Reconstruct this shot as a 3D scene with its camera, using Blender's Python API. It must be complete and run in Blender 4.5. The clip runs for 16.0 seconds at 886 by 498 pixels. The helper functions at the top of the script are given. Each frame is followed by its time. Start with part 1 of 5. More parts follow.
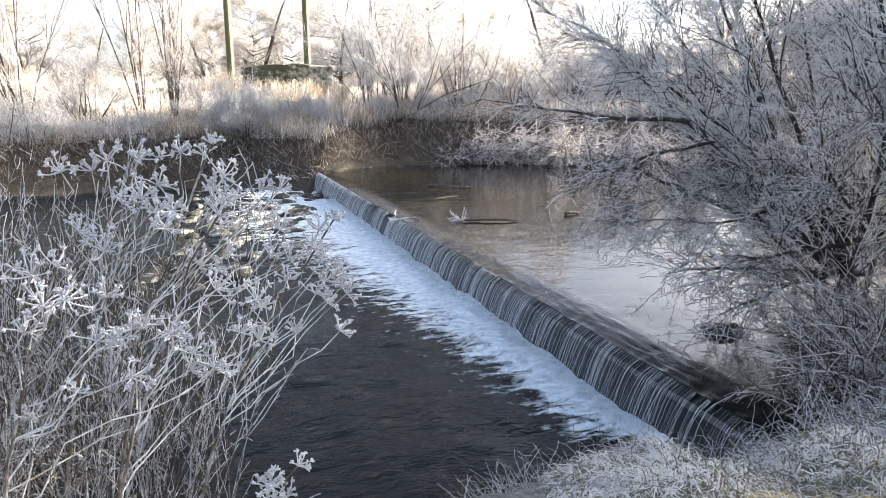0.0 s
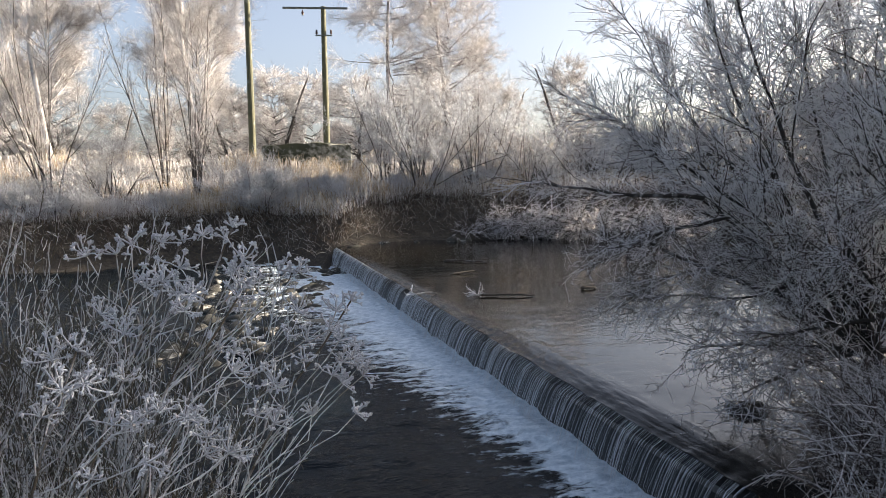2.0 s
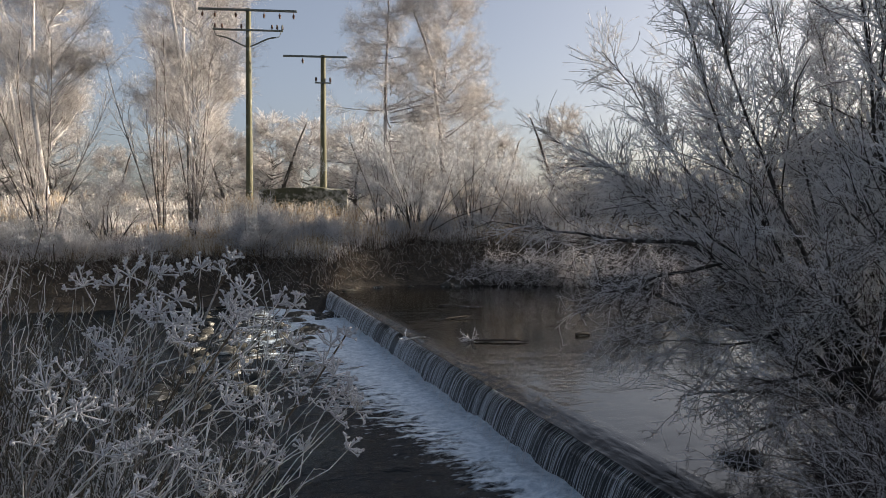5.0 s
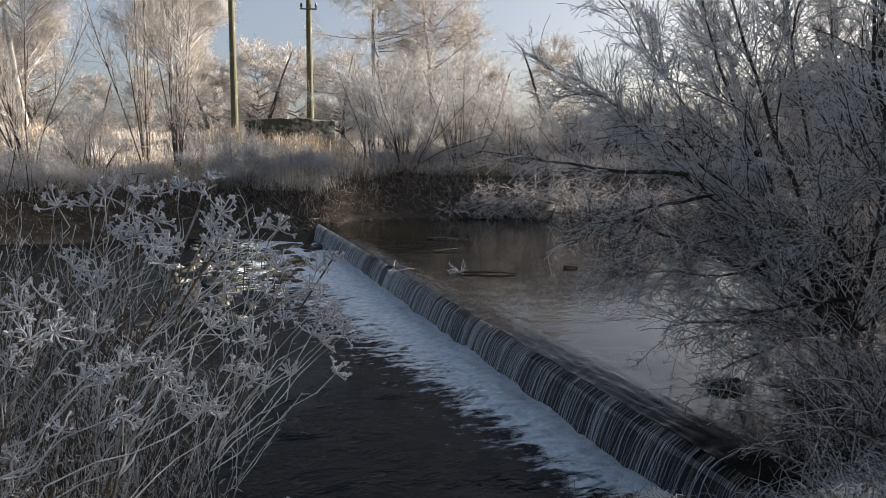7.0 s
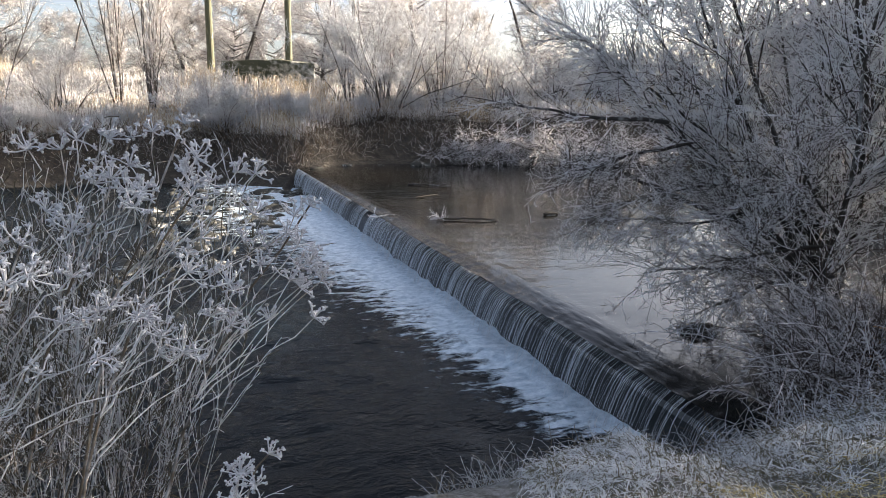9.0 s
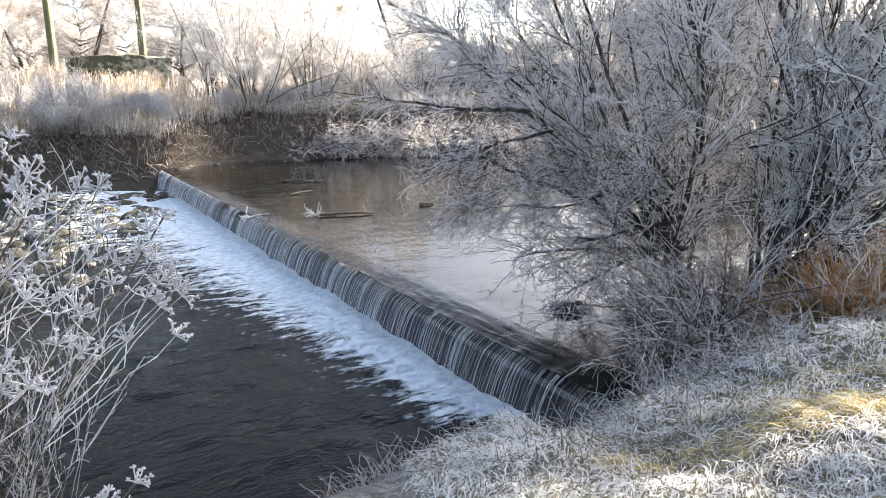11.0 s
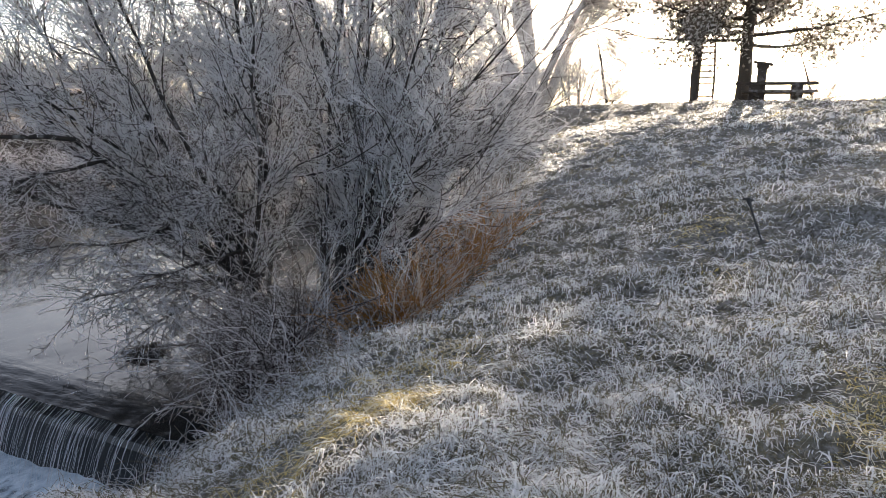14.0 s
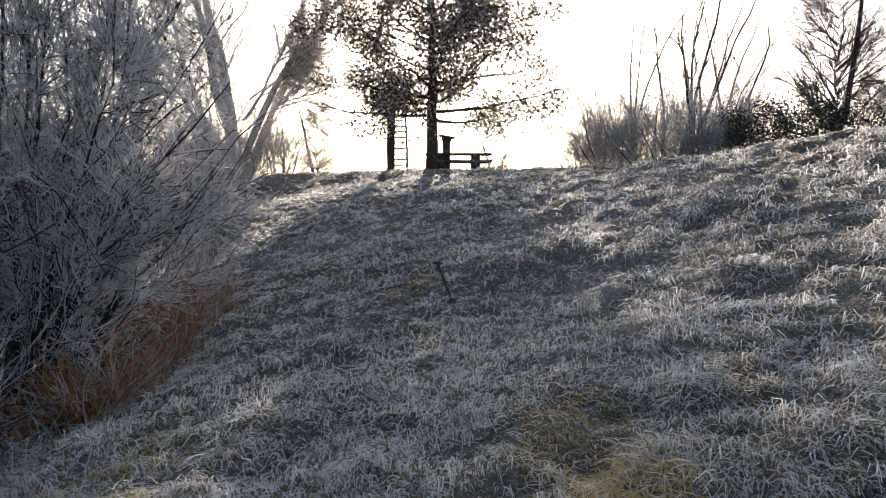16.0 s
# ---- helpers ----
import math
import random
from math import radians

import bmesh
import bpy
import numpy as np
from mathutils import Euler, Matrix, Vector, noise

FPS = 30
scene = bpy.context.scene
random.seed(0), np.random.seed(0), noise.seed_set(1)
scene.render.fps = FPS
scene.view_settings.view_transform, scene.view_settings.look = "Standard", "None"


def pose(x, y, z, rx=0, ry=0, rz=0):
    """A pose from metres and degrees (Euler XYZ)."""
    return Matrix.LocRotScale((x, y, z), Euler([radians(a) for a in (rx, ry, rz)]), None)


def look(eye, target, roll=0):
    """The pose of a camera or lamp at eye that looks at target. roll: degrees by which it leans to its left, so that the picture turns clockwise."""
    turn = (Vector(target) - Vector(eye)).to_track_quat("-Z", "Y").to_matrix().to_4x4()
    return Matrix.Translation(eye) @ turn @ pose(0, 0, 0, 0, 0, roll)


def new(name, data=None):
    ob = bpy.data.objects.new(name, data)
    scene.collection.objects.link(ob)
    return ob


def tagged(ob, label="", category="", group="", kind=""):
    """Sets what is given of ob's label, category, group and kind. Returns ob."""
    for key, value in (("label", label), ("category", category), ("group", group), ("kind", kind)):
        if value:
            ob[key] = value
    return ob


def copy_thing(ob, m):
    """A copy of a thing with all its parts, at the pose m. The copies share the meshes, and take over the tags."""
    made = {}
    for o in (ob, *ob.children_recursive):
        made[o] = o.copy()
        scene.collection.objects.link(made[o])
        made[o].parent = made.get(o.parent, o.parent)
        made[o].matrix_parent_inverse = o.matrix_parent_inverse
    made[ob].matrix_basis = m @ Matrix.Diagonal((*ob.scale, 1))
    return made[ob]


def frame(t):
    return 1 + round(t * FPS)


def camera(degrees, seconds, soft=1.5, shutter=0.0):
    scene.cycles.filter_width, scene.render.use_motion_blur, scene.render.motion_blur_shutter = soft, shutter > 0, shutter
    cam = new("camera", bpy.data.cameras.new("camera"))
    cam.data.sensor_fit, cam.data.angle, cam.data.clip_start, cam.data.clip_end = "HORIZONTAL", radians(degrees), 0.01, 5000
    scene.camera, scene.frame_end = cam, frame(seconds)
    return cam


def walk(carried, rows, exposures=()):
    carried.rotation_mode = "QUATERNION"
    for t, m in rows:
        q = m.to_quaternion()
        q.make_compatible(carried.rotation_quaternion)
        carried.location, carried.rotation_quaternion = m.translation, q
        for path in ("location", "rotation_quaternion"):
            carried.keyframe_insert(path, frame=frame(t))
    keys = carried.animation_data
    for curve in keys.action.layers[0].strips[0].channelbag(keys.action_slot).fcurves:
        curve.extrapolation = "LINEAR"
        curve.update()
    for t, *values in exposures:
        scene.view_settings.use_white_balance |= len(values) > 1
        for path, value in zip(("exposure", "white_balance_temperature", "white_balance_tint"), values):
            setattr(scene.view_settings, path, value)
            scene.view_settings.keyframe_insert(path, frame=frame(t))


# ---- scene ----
cam = camera(66.1, 16.0, soft=0.8)
PATH = [
    (0, (0.171, 0.377, 3.371), (0.153, 2.332, 2.948), -0.2),
    (0.5, (0.171, 0.377, 3.376), (0.153, 2.341, 3.002), -0.1),
    (1, (0.168, 0.379, 3.383), (0.139, 2.353, 3.061), -0.4),
    (1.5, (0.169, 0.383, 3.389), (0.114, 2.365, 3.131), -0.4),
    (2, (0.17, 0.369, 3.401), (0.105, 2.357, 3.192), -0.6),
    (2.5, (0.172, 0.355, 3.412), (0.111, 2.348, 3.259), -0.3),
    (3, (0.172, 0.349, 3.424), (0.122, 2.347, 3.341), -0.5),
    (3.2, (0.174, 0.343, 3.424), (0.128, 2.341, 3.368), -0.4),
    (5.3, (0.169, 0.329, 3.354), (0.122, 2.327, 3.27), 0.3),
    (5.5, (0.17, 0.334, 3.349), (0.126, 2.331, 3.245), 0.4),
    (6, (0.17, 0.336, 3.342), (0.134, 2.329, 3.188), 0.5),
    (6.5, (0.169, 0.353, 3.33), (0.14, 2.342, 3.121), 0.6),
    (7, (0.168, 0.404, 3.315), (0.153, 2.386, 3.049), 0.5),
    (7.5, (0.174, 0.355, 3.313), (0.174, 2.331, 3.001), 0.5),
    (8, (0.175, 0.346, 3.31), (0.178, 2.314, 2.955), 1.0),
    (8.2, (0.177, 0.353, 3.309), (0.183, 2.318, 2.939), 1.2),
    (10.3, (0.211, 0.415, 3.349), (0.416, 2.35, 2.888), -0.1),
    (10.5, (0.224, 0.397, 3.353), (0.471, 2.328, 2.893), -0.2),
    (11, (0.243, 0.378, 3.359), (0.628, 2.289, 2.914), -0.5),
    (11.5, (0.258, 0.376, 3.362), (0.812, 2.248, 2.926), -1.1),
    (12, (0.326, 0.404, 3.355), (1.087, 2.203, 2.929), -0.7),
    (12.5, (0.415, 0.383, 3.362), (1.31, 2.125, 2.955), -0.2),
    (13, (0.5, 0.343, 3.365), (1.539, 2.008, 2.977), 0.2),
    (13.5, (0.555, 0.308, 3.358), (1.758, 1.864, 2.994), 1.0),
    (14, (0.563, 0.301, 3.367), (1.939, 1.705, 3.005), 0.9),
    (14.5, (0.552, 0.25, 3.392), (2.127, 1.438, 3.071), 0.3),
    (15, (0.538, 0.218, 3.413), (2.282, 1.152, 3.124), 0.4),
    (15.5, (0.522, 0.206, 3.428), (2.334, 1.022, 3.201), 0.3),
    (16, (0.525, 0.186, 3.441), (2.376, 0.926, 3.275), -0.0),
]
EXPOSURES = [(0, 3.18, 6950, 12), (1, 2.59, 6950, 12), (2, 2.02, 6850, 12), (3, 1.62, 6900, 12), (5.5, 1.33, 6950, 12), (7, 1.48, 6950, 12), (8, 1.87, 6850, 12), (10.5, 3.13, 6950, 12),
             (11, 3.26, 7050, 12), (12.5, 3.23, 7360, 12), (13.5, 2.71, 7210, 13), (14.5, 2.28, 7010, 13), (15.5, 1.67, 6710, 13), (16, 1.45, 6610, 13)]
walk(cam, [(t, look(eye, target, roll)) for t, eye, target, roll in PATH], EXPOSURES)

# ---------------------------------------------------------------- world, sun
SUN_AZ, SUN_EL = radians(69.0), radians(15.0)
world = bpy.data.worlds.new("winter_sky")
scene.world = world
world.use_nodes = True
wn = world.node_tree
sky = wn.nodes.new("ShaderNodeTexSky")
sky.sky_type = "NISHITA"
sky.sun_disc = False
sky.sun_elevation, sky.sun_rotation = SUN_EL, SUN_AZ
sky.air_density, sky.dust_density, sky.ozone_density = 0.7, 4.2, 1.4
wn.nodes["Background"].inputs["Strength"].default_value = 0.073
hazy = wn.nodes.new("ShaderNodeHueSaturation")
hazy.inputs["Saturation"].default_value = 0.92
mist = wn.nodes.new("ShaderNodeMix")
mist.data_type, mist.blend_type = "RGBA", "ADD"
mist.inputs[0].default_value = 1.0
mist.inputs[7].default_value = (0.40, 0.42, 0.45, 1)
wn.links.new(sky.outputs[0], hazy.inputs["Color"])
wn.links.new(hazy.outputs[0], mist.inputs[6])
wn.links.new(mist.outputs[2], wn.nodes["Background"].inputs["Color"])
sun_data = bpy.data.lights.new("sun", "SUN")
sun_data.energy, sun_data.angle, sun_data.color = 5.0, radians(0.6), (1.0, 0.91, 0.79)
sun = new("sun", sun_data)
SUN_DIR = Vector((math.sin(SUN_AZ) * math.cos(SUN_EL), math.cos(SUN_AZ) * math.cos(SUN_EL), math.sin(SUN_EL)))
sun.matrix_world = look(SUN_DIR * 100, (0, 0, 0))
rng = np.random.default_rng(7)

# ---------------------------------------------------------------- levels and plan
ZU, ZL = 0.85, 0.15                       # the water above and below the weir
W0 = np.array((2.74, 5.37))               # near end of the crest
WU = np.array((-0.338, 0.941))            # along the crest
WV = np.array((-0.941, -0.338))           # downstream
WEIR = Matrix(((WU[0], WV[0], 0, W0[0]), (WU[1], WV[1], 0, W0[1]), (0, 0, 1, 0), (0, 0, 0, 1)))
NEAR_EDGE = np.array([(-400, -140), (-60, -18), (-14, 1.0), (-6, 3.6), (-3, 4.3), (-1, 4.6), (0.6, 5.25), (1.25, 5.6), (1.95, 5.85),
                      (2.6, 4.95), (2.95, 5.2), (3.4, 5.5), (4.4, 5.78), (5.4, 6.25), (8, 8.1), (14, 13), (25, 23.5), (60, 44), (400, 200)], float)
FAR_EDGE = np.array([(-400, -60), (-60, 12), (-24, 20.5), (-14, 24.5), (-11, 26.0), (-8, 26.4), (-4.8, 25.3), (-3.6, 26.8), (-2, 28.2), (1.7, 28.3),
                     (6, 29), (14, 31.5), (30, 38), (60, 52), (400, 210)], float)

# where the mown grass ends above the bank
GRASS_EDGE = np.array([(-400, -140.1), (-6, 3.55), (0.6, 5.2), (1.95, 5.75), (2.6, 4.88), (3.2, 4.93), (3.6, 4.87), (4.2, 5.02), (5.2, 5.62), (6.5, 6.45), (8.1, 7.35), (10, 9.0), (14, 12.6), (60, 43.5), (400, 199.5)], float)


def sstep(a, b, x):
    t = np.clip((x - a) / (b - a), 0, 1)
    return t * t * (3 - 2 * t)


def line_distance(px, py, line):
    best = np.full(px.shape, 1e9)
    for (x0, y0), (x1, y1) in zip(line[:-1], line[1:]):
        dx, dy = x1 - x0, y1 - y0
        t = np.clip(((px - x0) * dx + (py - y0) * dy) / (dx * dx + dy * dy), 0, 1)
        best = np.minimum(best, np.hypot(px - x0 - t * dx, py - y0 - t * dy))
    return best


LAT = np.random.default_rng(3).random((64, 64))


def vnoise(x, y):
    """Smooth value noise, period 64, 0 to 1."""
    xi, yi = np.floor(x).astype(int), np.floor(y).astype(int)
    fx, fy = x - xi, y - yi
    fx, fy = fx * fx * (3 - 2 * fx), fy * fy * (3 - 2 * fy)
    a, b = LAT[xi % 64, yi % 64], LAT[(xi + 1) % 64, yi % 64]
    c, d = LAT[xi % 64, (yi + 1) % 64], LAT[(xi + 1) % 64, (yi + 1) % 64]
    return (a * (1 - fx) + b * fx) * (1 - fy) + (c * (1 - fx) + d * fx) * fy


def ground_z(px, py, rough=True):
    px, py = np.asarray(px, float), np.asarray(py, float)
    ye, yf = np.interp(px, NEAR_EDGE[:, 0], NEAR_EDGE[:, 1]), np.interp(px, FAR_EDGE[:, 0], FAR_EDGE[:, 1])
    sn, sf = line_distance(px, py, NEAR_EDGE), line_distance(px, py, FAR_EDGE)
    ln = ZL + (ZU - ZL) * sstep(1.95, 2.6, px)
    lf = ZL + (ZU - ZL) * sstep(-5.4, -4.4, px)
    # near side: the bank, the meadow and the dyke
    along = 0.748 * px + 0.663 * py
    d = 10.45 - 7.0 * sstep(27, 33, along) - (0.663 * px - 0.748 * py)
    base = 2.0 + 0.055 * np.clip(along - 4, 0, 27)
    top = 4.27 - 0.17 * sstep(8, 15, along) + 0.17 * sstep(18, 27, along) - base
    dyke = top * (1 - np.clip((d - 0.2) / 9.4, 0, 1)) ** 1.5 * (1 - 0.5 * sstep(3, 12, -d))
    dyke = dyke + 0.14 * np.exp(-((px - 29.3) ** 2 + (py - 12) ** 2) / 10)
    zn = ln + 0.03 + (base - ln) * (1 - np.exp(-sn / 1.5)) + dyke
    # far side
    zf = lf + 0.03 + 1.75 * sstep(0, 2.6, sf) + 2.35 * sstep(2.2, 13, sf) - 1.5 * sstep(18, 60, sf)
    bed = np.minimum(np.where(sn < sf, ln - 0.7 * sstep(0, 1.6, sn), lf - 0.7 * sstep(0, 2.0, sf)), ZU)
    vv = (px - W0[0]) * WV[0] + (py - W0[1]) * WV[1]
    bed = np.where(vv > -0.3, np.minimum(bed, ZL - 0.05), bed)
    z = np.where(py < ye, zn, np.where(py > yf, zf, bed))
    if rough:
        amp = np.where(py < ye, np.clip(sn / 1.0, 0, 1), np.where(py > yf, np.clip(sf / 1.5, 0, 2.5), 0.3))
        amp = amp * (1 + 0.5 * sstep(5, 9, np.hypot(px, py)) - 0.8 * sstep(17, 24, np.hypot(px, py))) if np.ndim(px) else amp
        amp = np.where(py < ye, amp, np.minimum(amp, 2.5))
        z = z + amp * (0.16 * (vnoise(px * 0.45 + 9, py * 0.45) - 0.5) + 0.10 * (vnoise(px * 1.7, py * 1.7 + 5) - 0.5)
                       + 0.06 * (vnoise(px * 4.3 + 3, py * 4.3) - 0.5))
        tufts = 1 - np.abs(2 * vnoise(px * 2.9 + 17, py * 2.9) - 1)
        z = z + np.where(py < ye, np.clip(sn, 0, 1), 0.0) * (0.10 * (tufts - 0.5) + 0.06 * (vnoise(px * 7.3, py * 7.3 + 21) - 0.5))
    return z


# ---------------------------------------------------------------- mesh tools
def mesh_from(name, verts, faces, smooth=True):
    """verts: n x 3; faces: m x 3 or m x 4."""
    verts, faces = np.asarray(verts, np.float32), np.asarray(faces, np.int32)
    me = bpy.data.meshes.new(name)
    k = faces.shape[1]
    me.vertices.add(len(verts))
    me.vertices.foreach_set("co", verts.ravel())
    me.loops.add(faces.size)
    me.loops.foreach_set("vertex_index", faces.ravel())
    me.polygons.add(len(faces))
    me.polygons.foreach_set("loop_start", np.arange(0, faces.size, k, dtype=np.int32))
    me.update(calc_edges=True)
    if smooth:
        me.polygons.foreach_set("use_smooth", np.ones(len(faces), bool))
    me.validate()
    return me


def put(name, me, material, parent=None, label=""):
    me.materials.append(material)
    ob = new(name, me)
    if parent is not None:
        ob.parent = parent
    return tagged(ob, label)


def part(name, bm, material, parent, label=""):
    me = bpy.data.meshes.new(name)
    bm.to_mesh(me)
    bm.free()
    return put(name, me, material, parent, label)


def root(name, place, label, category, group="", turn=0.0, kind=""):
    ob = new(name)
    ob.empty_display_size = 0.2
    ob.matrix_world = Matrix.Translation(place) @ Matrix.Rotation(turn, 4, "Z")
    return tagged(ob, label, category, group, kind)


def frames_of(dirs):
    d = dirs / np.maximum(np.linalg.norm(dirs, axis=1, keepdims=True), 1e-9)
    ref = np.where(np.abs(d[:, 2:3]) > 0.9, np.array([[1.0, 0, 0]]), np.array([[0, 0, 1.0]]))
    a = np.cross(d, ref)
    a /= np.maximum(np.linalg.norm(a, axis=1, keepdims=True), 1e-9)
    return d, a, np.cross(d, a)


def tubes(points, radii, sides=3):
    """points: n x k x 3 polylines, radii: n x k. Verts and quads of open tubes."""
    n, k, _ = points.shape
    dirs = np.empty_like(points)
    dirs[:, :-1] = points[:, 1:] - points[:, :-1]
    dirs[:, -1] = dirs[:, -2]
    _, a, b = frames_of(dirs.reshape(-1, 3))
    a, b = a.reshape(n, k, 1, 3), b.reshape(n, k, 1, 3)
    th = np.arange(sides) * 2 * np.pi / sides
    ring = a * np.cos(th)[None, None, :, None] + b * np.sin(th)[None, None, :, None]
    v = points[:, :, None, :] + ring * radii[:, :, None, None]
    i = np.arange(n * k * sides).reshape(n, k, sides)
    j = np.roll(i, -1, axis=2)
    f = np.stack((i[:, :-1], j[:, :-1], j[:, 1:], i[:, 1:]), axis=-1).reshape(-1, 4)
    return v.reshape(-1, 3), f


def joined(pieces):
    vs, fs, o = [], [], 0
    for v, f in pieces:
        vs.append(v)
        fs.append(f + o)
        o += len(v)
    return np.concatenate(vs), np.concatenate(fs)


def unit(v):
    return v / np.maximum(np.linalg.norm(v, axis=-1, keepdims=True), 1e-9)


def strands(r, start, dirs, length, rad, steps=4, wob=0.15, lift=0.0, tip=0.3):
    """Bent tapering polylines from n starts."""
    n = len(start)
    pts = np.empty((n, steps + 1, 3))
    pts[:, 0] = start
    d = unit(dirs)
    for s in range(steps):
        d = unit(d + r.normal(0, wob, (n, 3)) + np.array((0, 0, lift)))
        pts[:, s + 1] = pts[:, s] + d * (length / steps)[:, None]
    rr = rad[:, None] * np.linspace(1, tip, steps + 1)[None]
    return pts, rr


def sprout(r, pts, rr, count, angle, lo=0.25, hi=1.0, spread=0.25, up=0.0):
    """Places on a set of polylines, with directions turned away from them."""
    n, k, _ = pts.shape
    idx = np.repeat(np.arange(n), count)
    t = r.uniform(lo, hi, len(idx)) * (k - 1) * 0.999
    i = t.astype(int)
    f = (t - i)[:, None]
    p = pts[idx, i] * (1 - f) + pts[idx, i + 1] * f
    d, a, b = frames_of(pts[idx, i + 1] - pts[idx, i])
    ph = r.uniform(0, 2 * np.pi, len(idx))[:, None]
    an = (angle + r.normal(0, spread, len(idx)))[:, None]
    out = d * np.cos(an) + (a * np.cos(ph) + b * np.sin(ph)) * np.sin(an)
    out[:, 2] += up
    rad = rr[idx, i] * (1 - f[:, 0]) + rr[idx, i + 1] * f[:, 0]
    return p, unit(out), rad, t / (k - 1)


# ---------------------------------------------------------------- materials
def material(name, base, rough=0.7, **extra):
    m = bpy.data.materials.new(name)
    m.use_nodes = True
    nt = m.node_tree
    bs = nt.nodes["Principled BSDF"]
    bs.inputs["Base Color"].default_value = (*base, 1)
    bs.inputs["Roughness"].default_value = rough
    for k, v in extra.items():
        bs.inputs[k.replace("_", " ")].default_value = v
    return m, nt, bs


def coords(nt, scale=(1, 1, 1), source="Object"):
    tc, mp = nt.nodes.new("ShaderNodeTexCoord"), nt.nodes.new("ShaderNodeMapping")
    mp.inputs["Scale"].default_value = scale
    nt.links.new(tc.outputs[source], mp.inputs["Vector"])
    return mp.outputs[0]


def noise_node(nt, vec, scale, detail=3.0, rough=0.55):
    n = nt.nodes.new("ShaderNodeTexNoise")
    n.inputs["Scale"].default_value, n.inputs["Detail"].default_value, n.inputs["Roughness"].default_value = scale, detail, rough
    nt.links.new(vec, n.inputs["Vector"])
    return n.outputs["Fac"]


def ramp(nt, fac, stops):
    rp = nt.nodes.new("ShaderNodeValToRGB")
    while len(rp.color_ramp.elements) < len(stops):
        rp.color_ramp.elements.new(0.5)
    for e, (p, c) in zip(rp.color_ramp.elements, stops):
        e.position, e.color = p, (*c, 1) if len(c) == 3 else c
    nt.links.new(fac, rp.inputs[0])
    return rp.outputs[0]


def mixed(nt, fac, a, b):
    mx = nt.nodes.new("ShaderNodeMix")
    mx.data_type = "RGBA"
    for sock, val in ((mx.inputs[0], fac), (mx.inputs[6], a), (mx.inputs[7], b)):
        if isinstance(val, (int, float)):
            sock.default_value = val
        elif isinstance(val, tuple):
            sock.default_value = (*val, 1)
        else:
            nt.links.new(val, sock)
    return mx.outputs[2]


def maths(nt, op, a, b=None, clamp=False):
    mn = nt.nodes.new("ShaderNodeMath")
    mn.operation, mn.use_clamp = op, clamp
    for sock, val in zip(mn.inputs, (a, b)):
        if val is None:
            continue
        if isinstance(val, (int, float)):
            sock.default_value = val
        else:
            nt.links.new(val, sock)
    return mn.outputs[0]


def bump(nt, bs, height, strength=0.5, distance=0.02):
    bp = nt.nodes.new("ShaderNodeBump")
    bp.inputs["Strength"].default_value, bp.inputs["Distance"].default_value = strength, distance
    nt.links.new(height, bp.inputs["Height"])
    nt.links.new(bp.outputs[0], bs.inputs["Normal"])


def through_light(nt, bs, colour, share):
    """Lets part of the light through thin frost, grass or leaves."""
    tl, mx = nt.nodes.new("ShaderNodeBsdfTranslucent"), nt.nodes.new("ShaderNodeMixShader")
    mx.inputs[0].default_value = share
    if isinstance(colour, tuple):
        tl.inputs[0].default_value = (*colour, 1)
    else:
        nt.links.new(colour, tl.inputs[0])
    nt.links.new(bs.outputs[0], mx.inputs[1])
    nt.links.new(tl.outputs[0], mx.inputs[2])
    nt.links.new(mx.outputs[0], nt.nodes["Material Output"].inputs[0])


def frosted(name, under, frost, cover=0.5, scale=14.0, thin=0.25, island=0.25):
    """A stem or blade with hoar frost in patches over its own colour."""
    m, nt, bs = material(name, under, 0.8)
    vec = coords(nt)
    fine, coarse = noise_node(nt, vec, scale, 4), noise_node(nt, vec, scale * 0.11, 2)
    geo = nt.nodes.new("ShaderNodeNewGeometry")
    f = maths(nt, "ADD", maths(nt, "MULTIPLY", fine, 0.6), maths(nt, "MULTIPLY", coarse, 0.6))
    f = maths(nt, "ADD", f, maths(nt, "MULTIPLY", maths(nt, "SUBTRACT", geo.outputs["Random Per Island"], 0.5), island))
    mask = ramp(nt, f, [(max(0.02, 0.72 - cover * 0.5), (0, 0, 0)), (min(0.98, 0.92 - cover * 0.5), (1, 1, 1))])
    col = mixed(nt, mask, under, frost)
    nt.links.new(col, bs.inputs["Base Color"])
    if thin:
        through_light(nt, bs, col, thin)
    bump(nt, bs, noise_node(nt, vec, scale * 14, 2), 0.6, 0.004)
    return m


FROST = (0.78, 0.80, 0.84)
M_TWIG = frosted("frosted_twig", (0.07, 0.05, 0.04), (0.82, 0.81, 0.81), 0.64, 9, 0.12)
# Distance haze is painted into M_TWIG_WARM, M_PALE, M_HAZY and M_MIST over real frost.
M_TWIG_WARM = frosted("hazy_frosted_far_twig", (0.16, 0.125, 0.11), (0.66, 0.67, 0.69), 0.70, 6)
M_WILLOW = frosted("frosted_willow_twig", (0.060, 0.045, 0.038), (0.92, 0.91, 0.91), 0.88, 9, 0.25, 0.9)
M_PALE = frosted("hazy_frosted_bark", (0.09, 0.07, 0.06), (0.58, 0.56, 0.56), 0.40, 5, thin=0)
M_SHOOT = frosted("half_frosted_shoot", (0.032, 0.026, 0.021), (0.80, 0.79, 0.80), 0.36, 8, 0.0, 0.9)
M_LIMB = frosted("frosted_bark", (0.055, 0.045, 0.038), (0.62, 0.62, 0.64), 0.15, 5, thin=0)
M_BARK = frosted("dark_bark", (0.045, 0.038, 0.030), (0.30, 0.29, 0.27), 0.05, 7, thin=0)
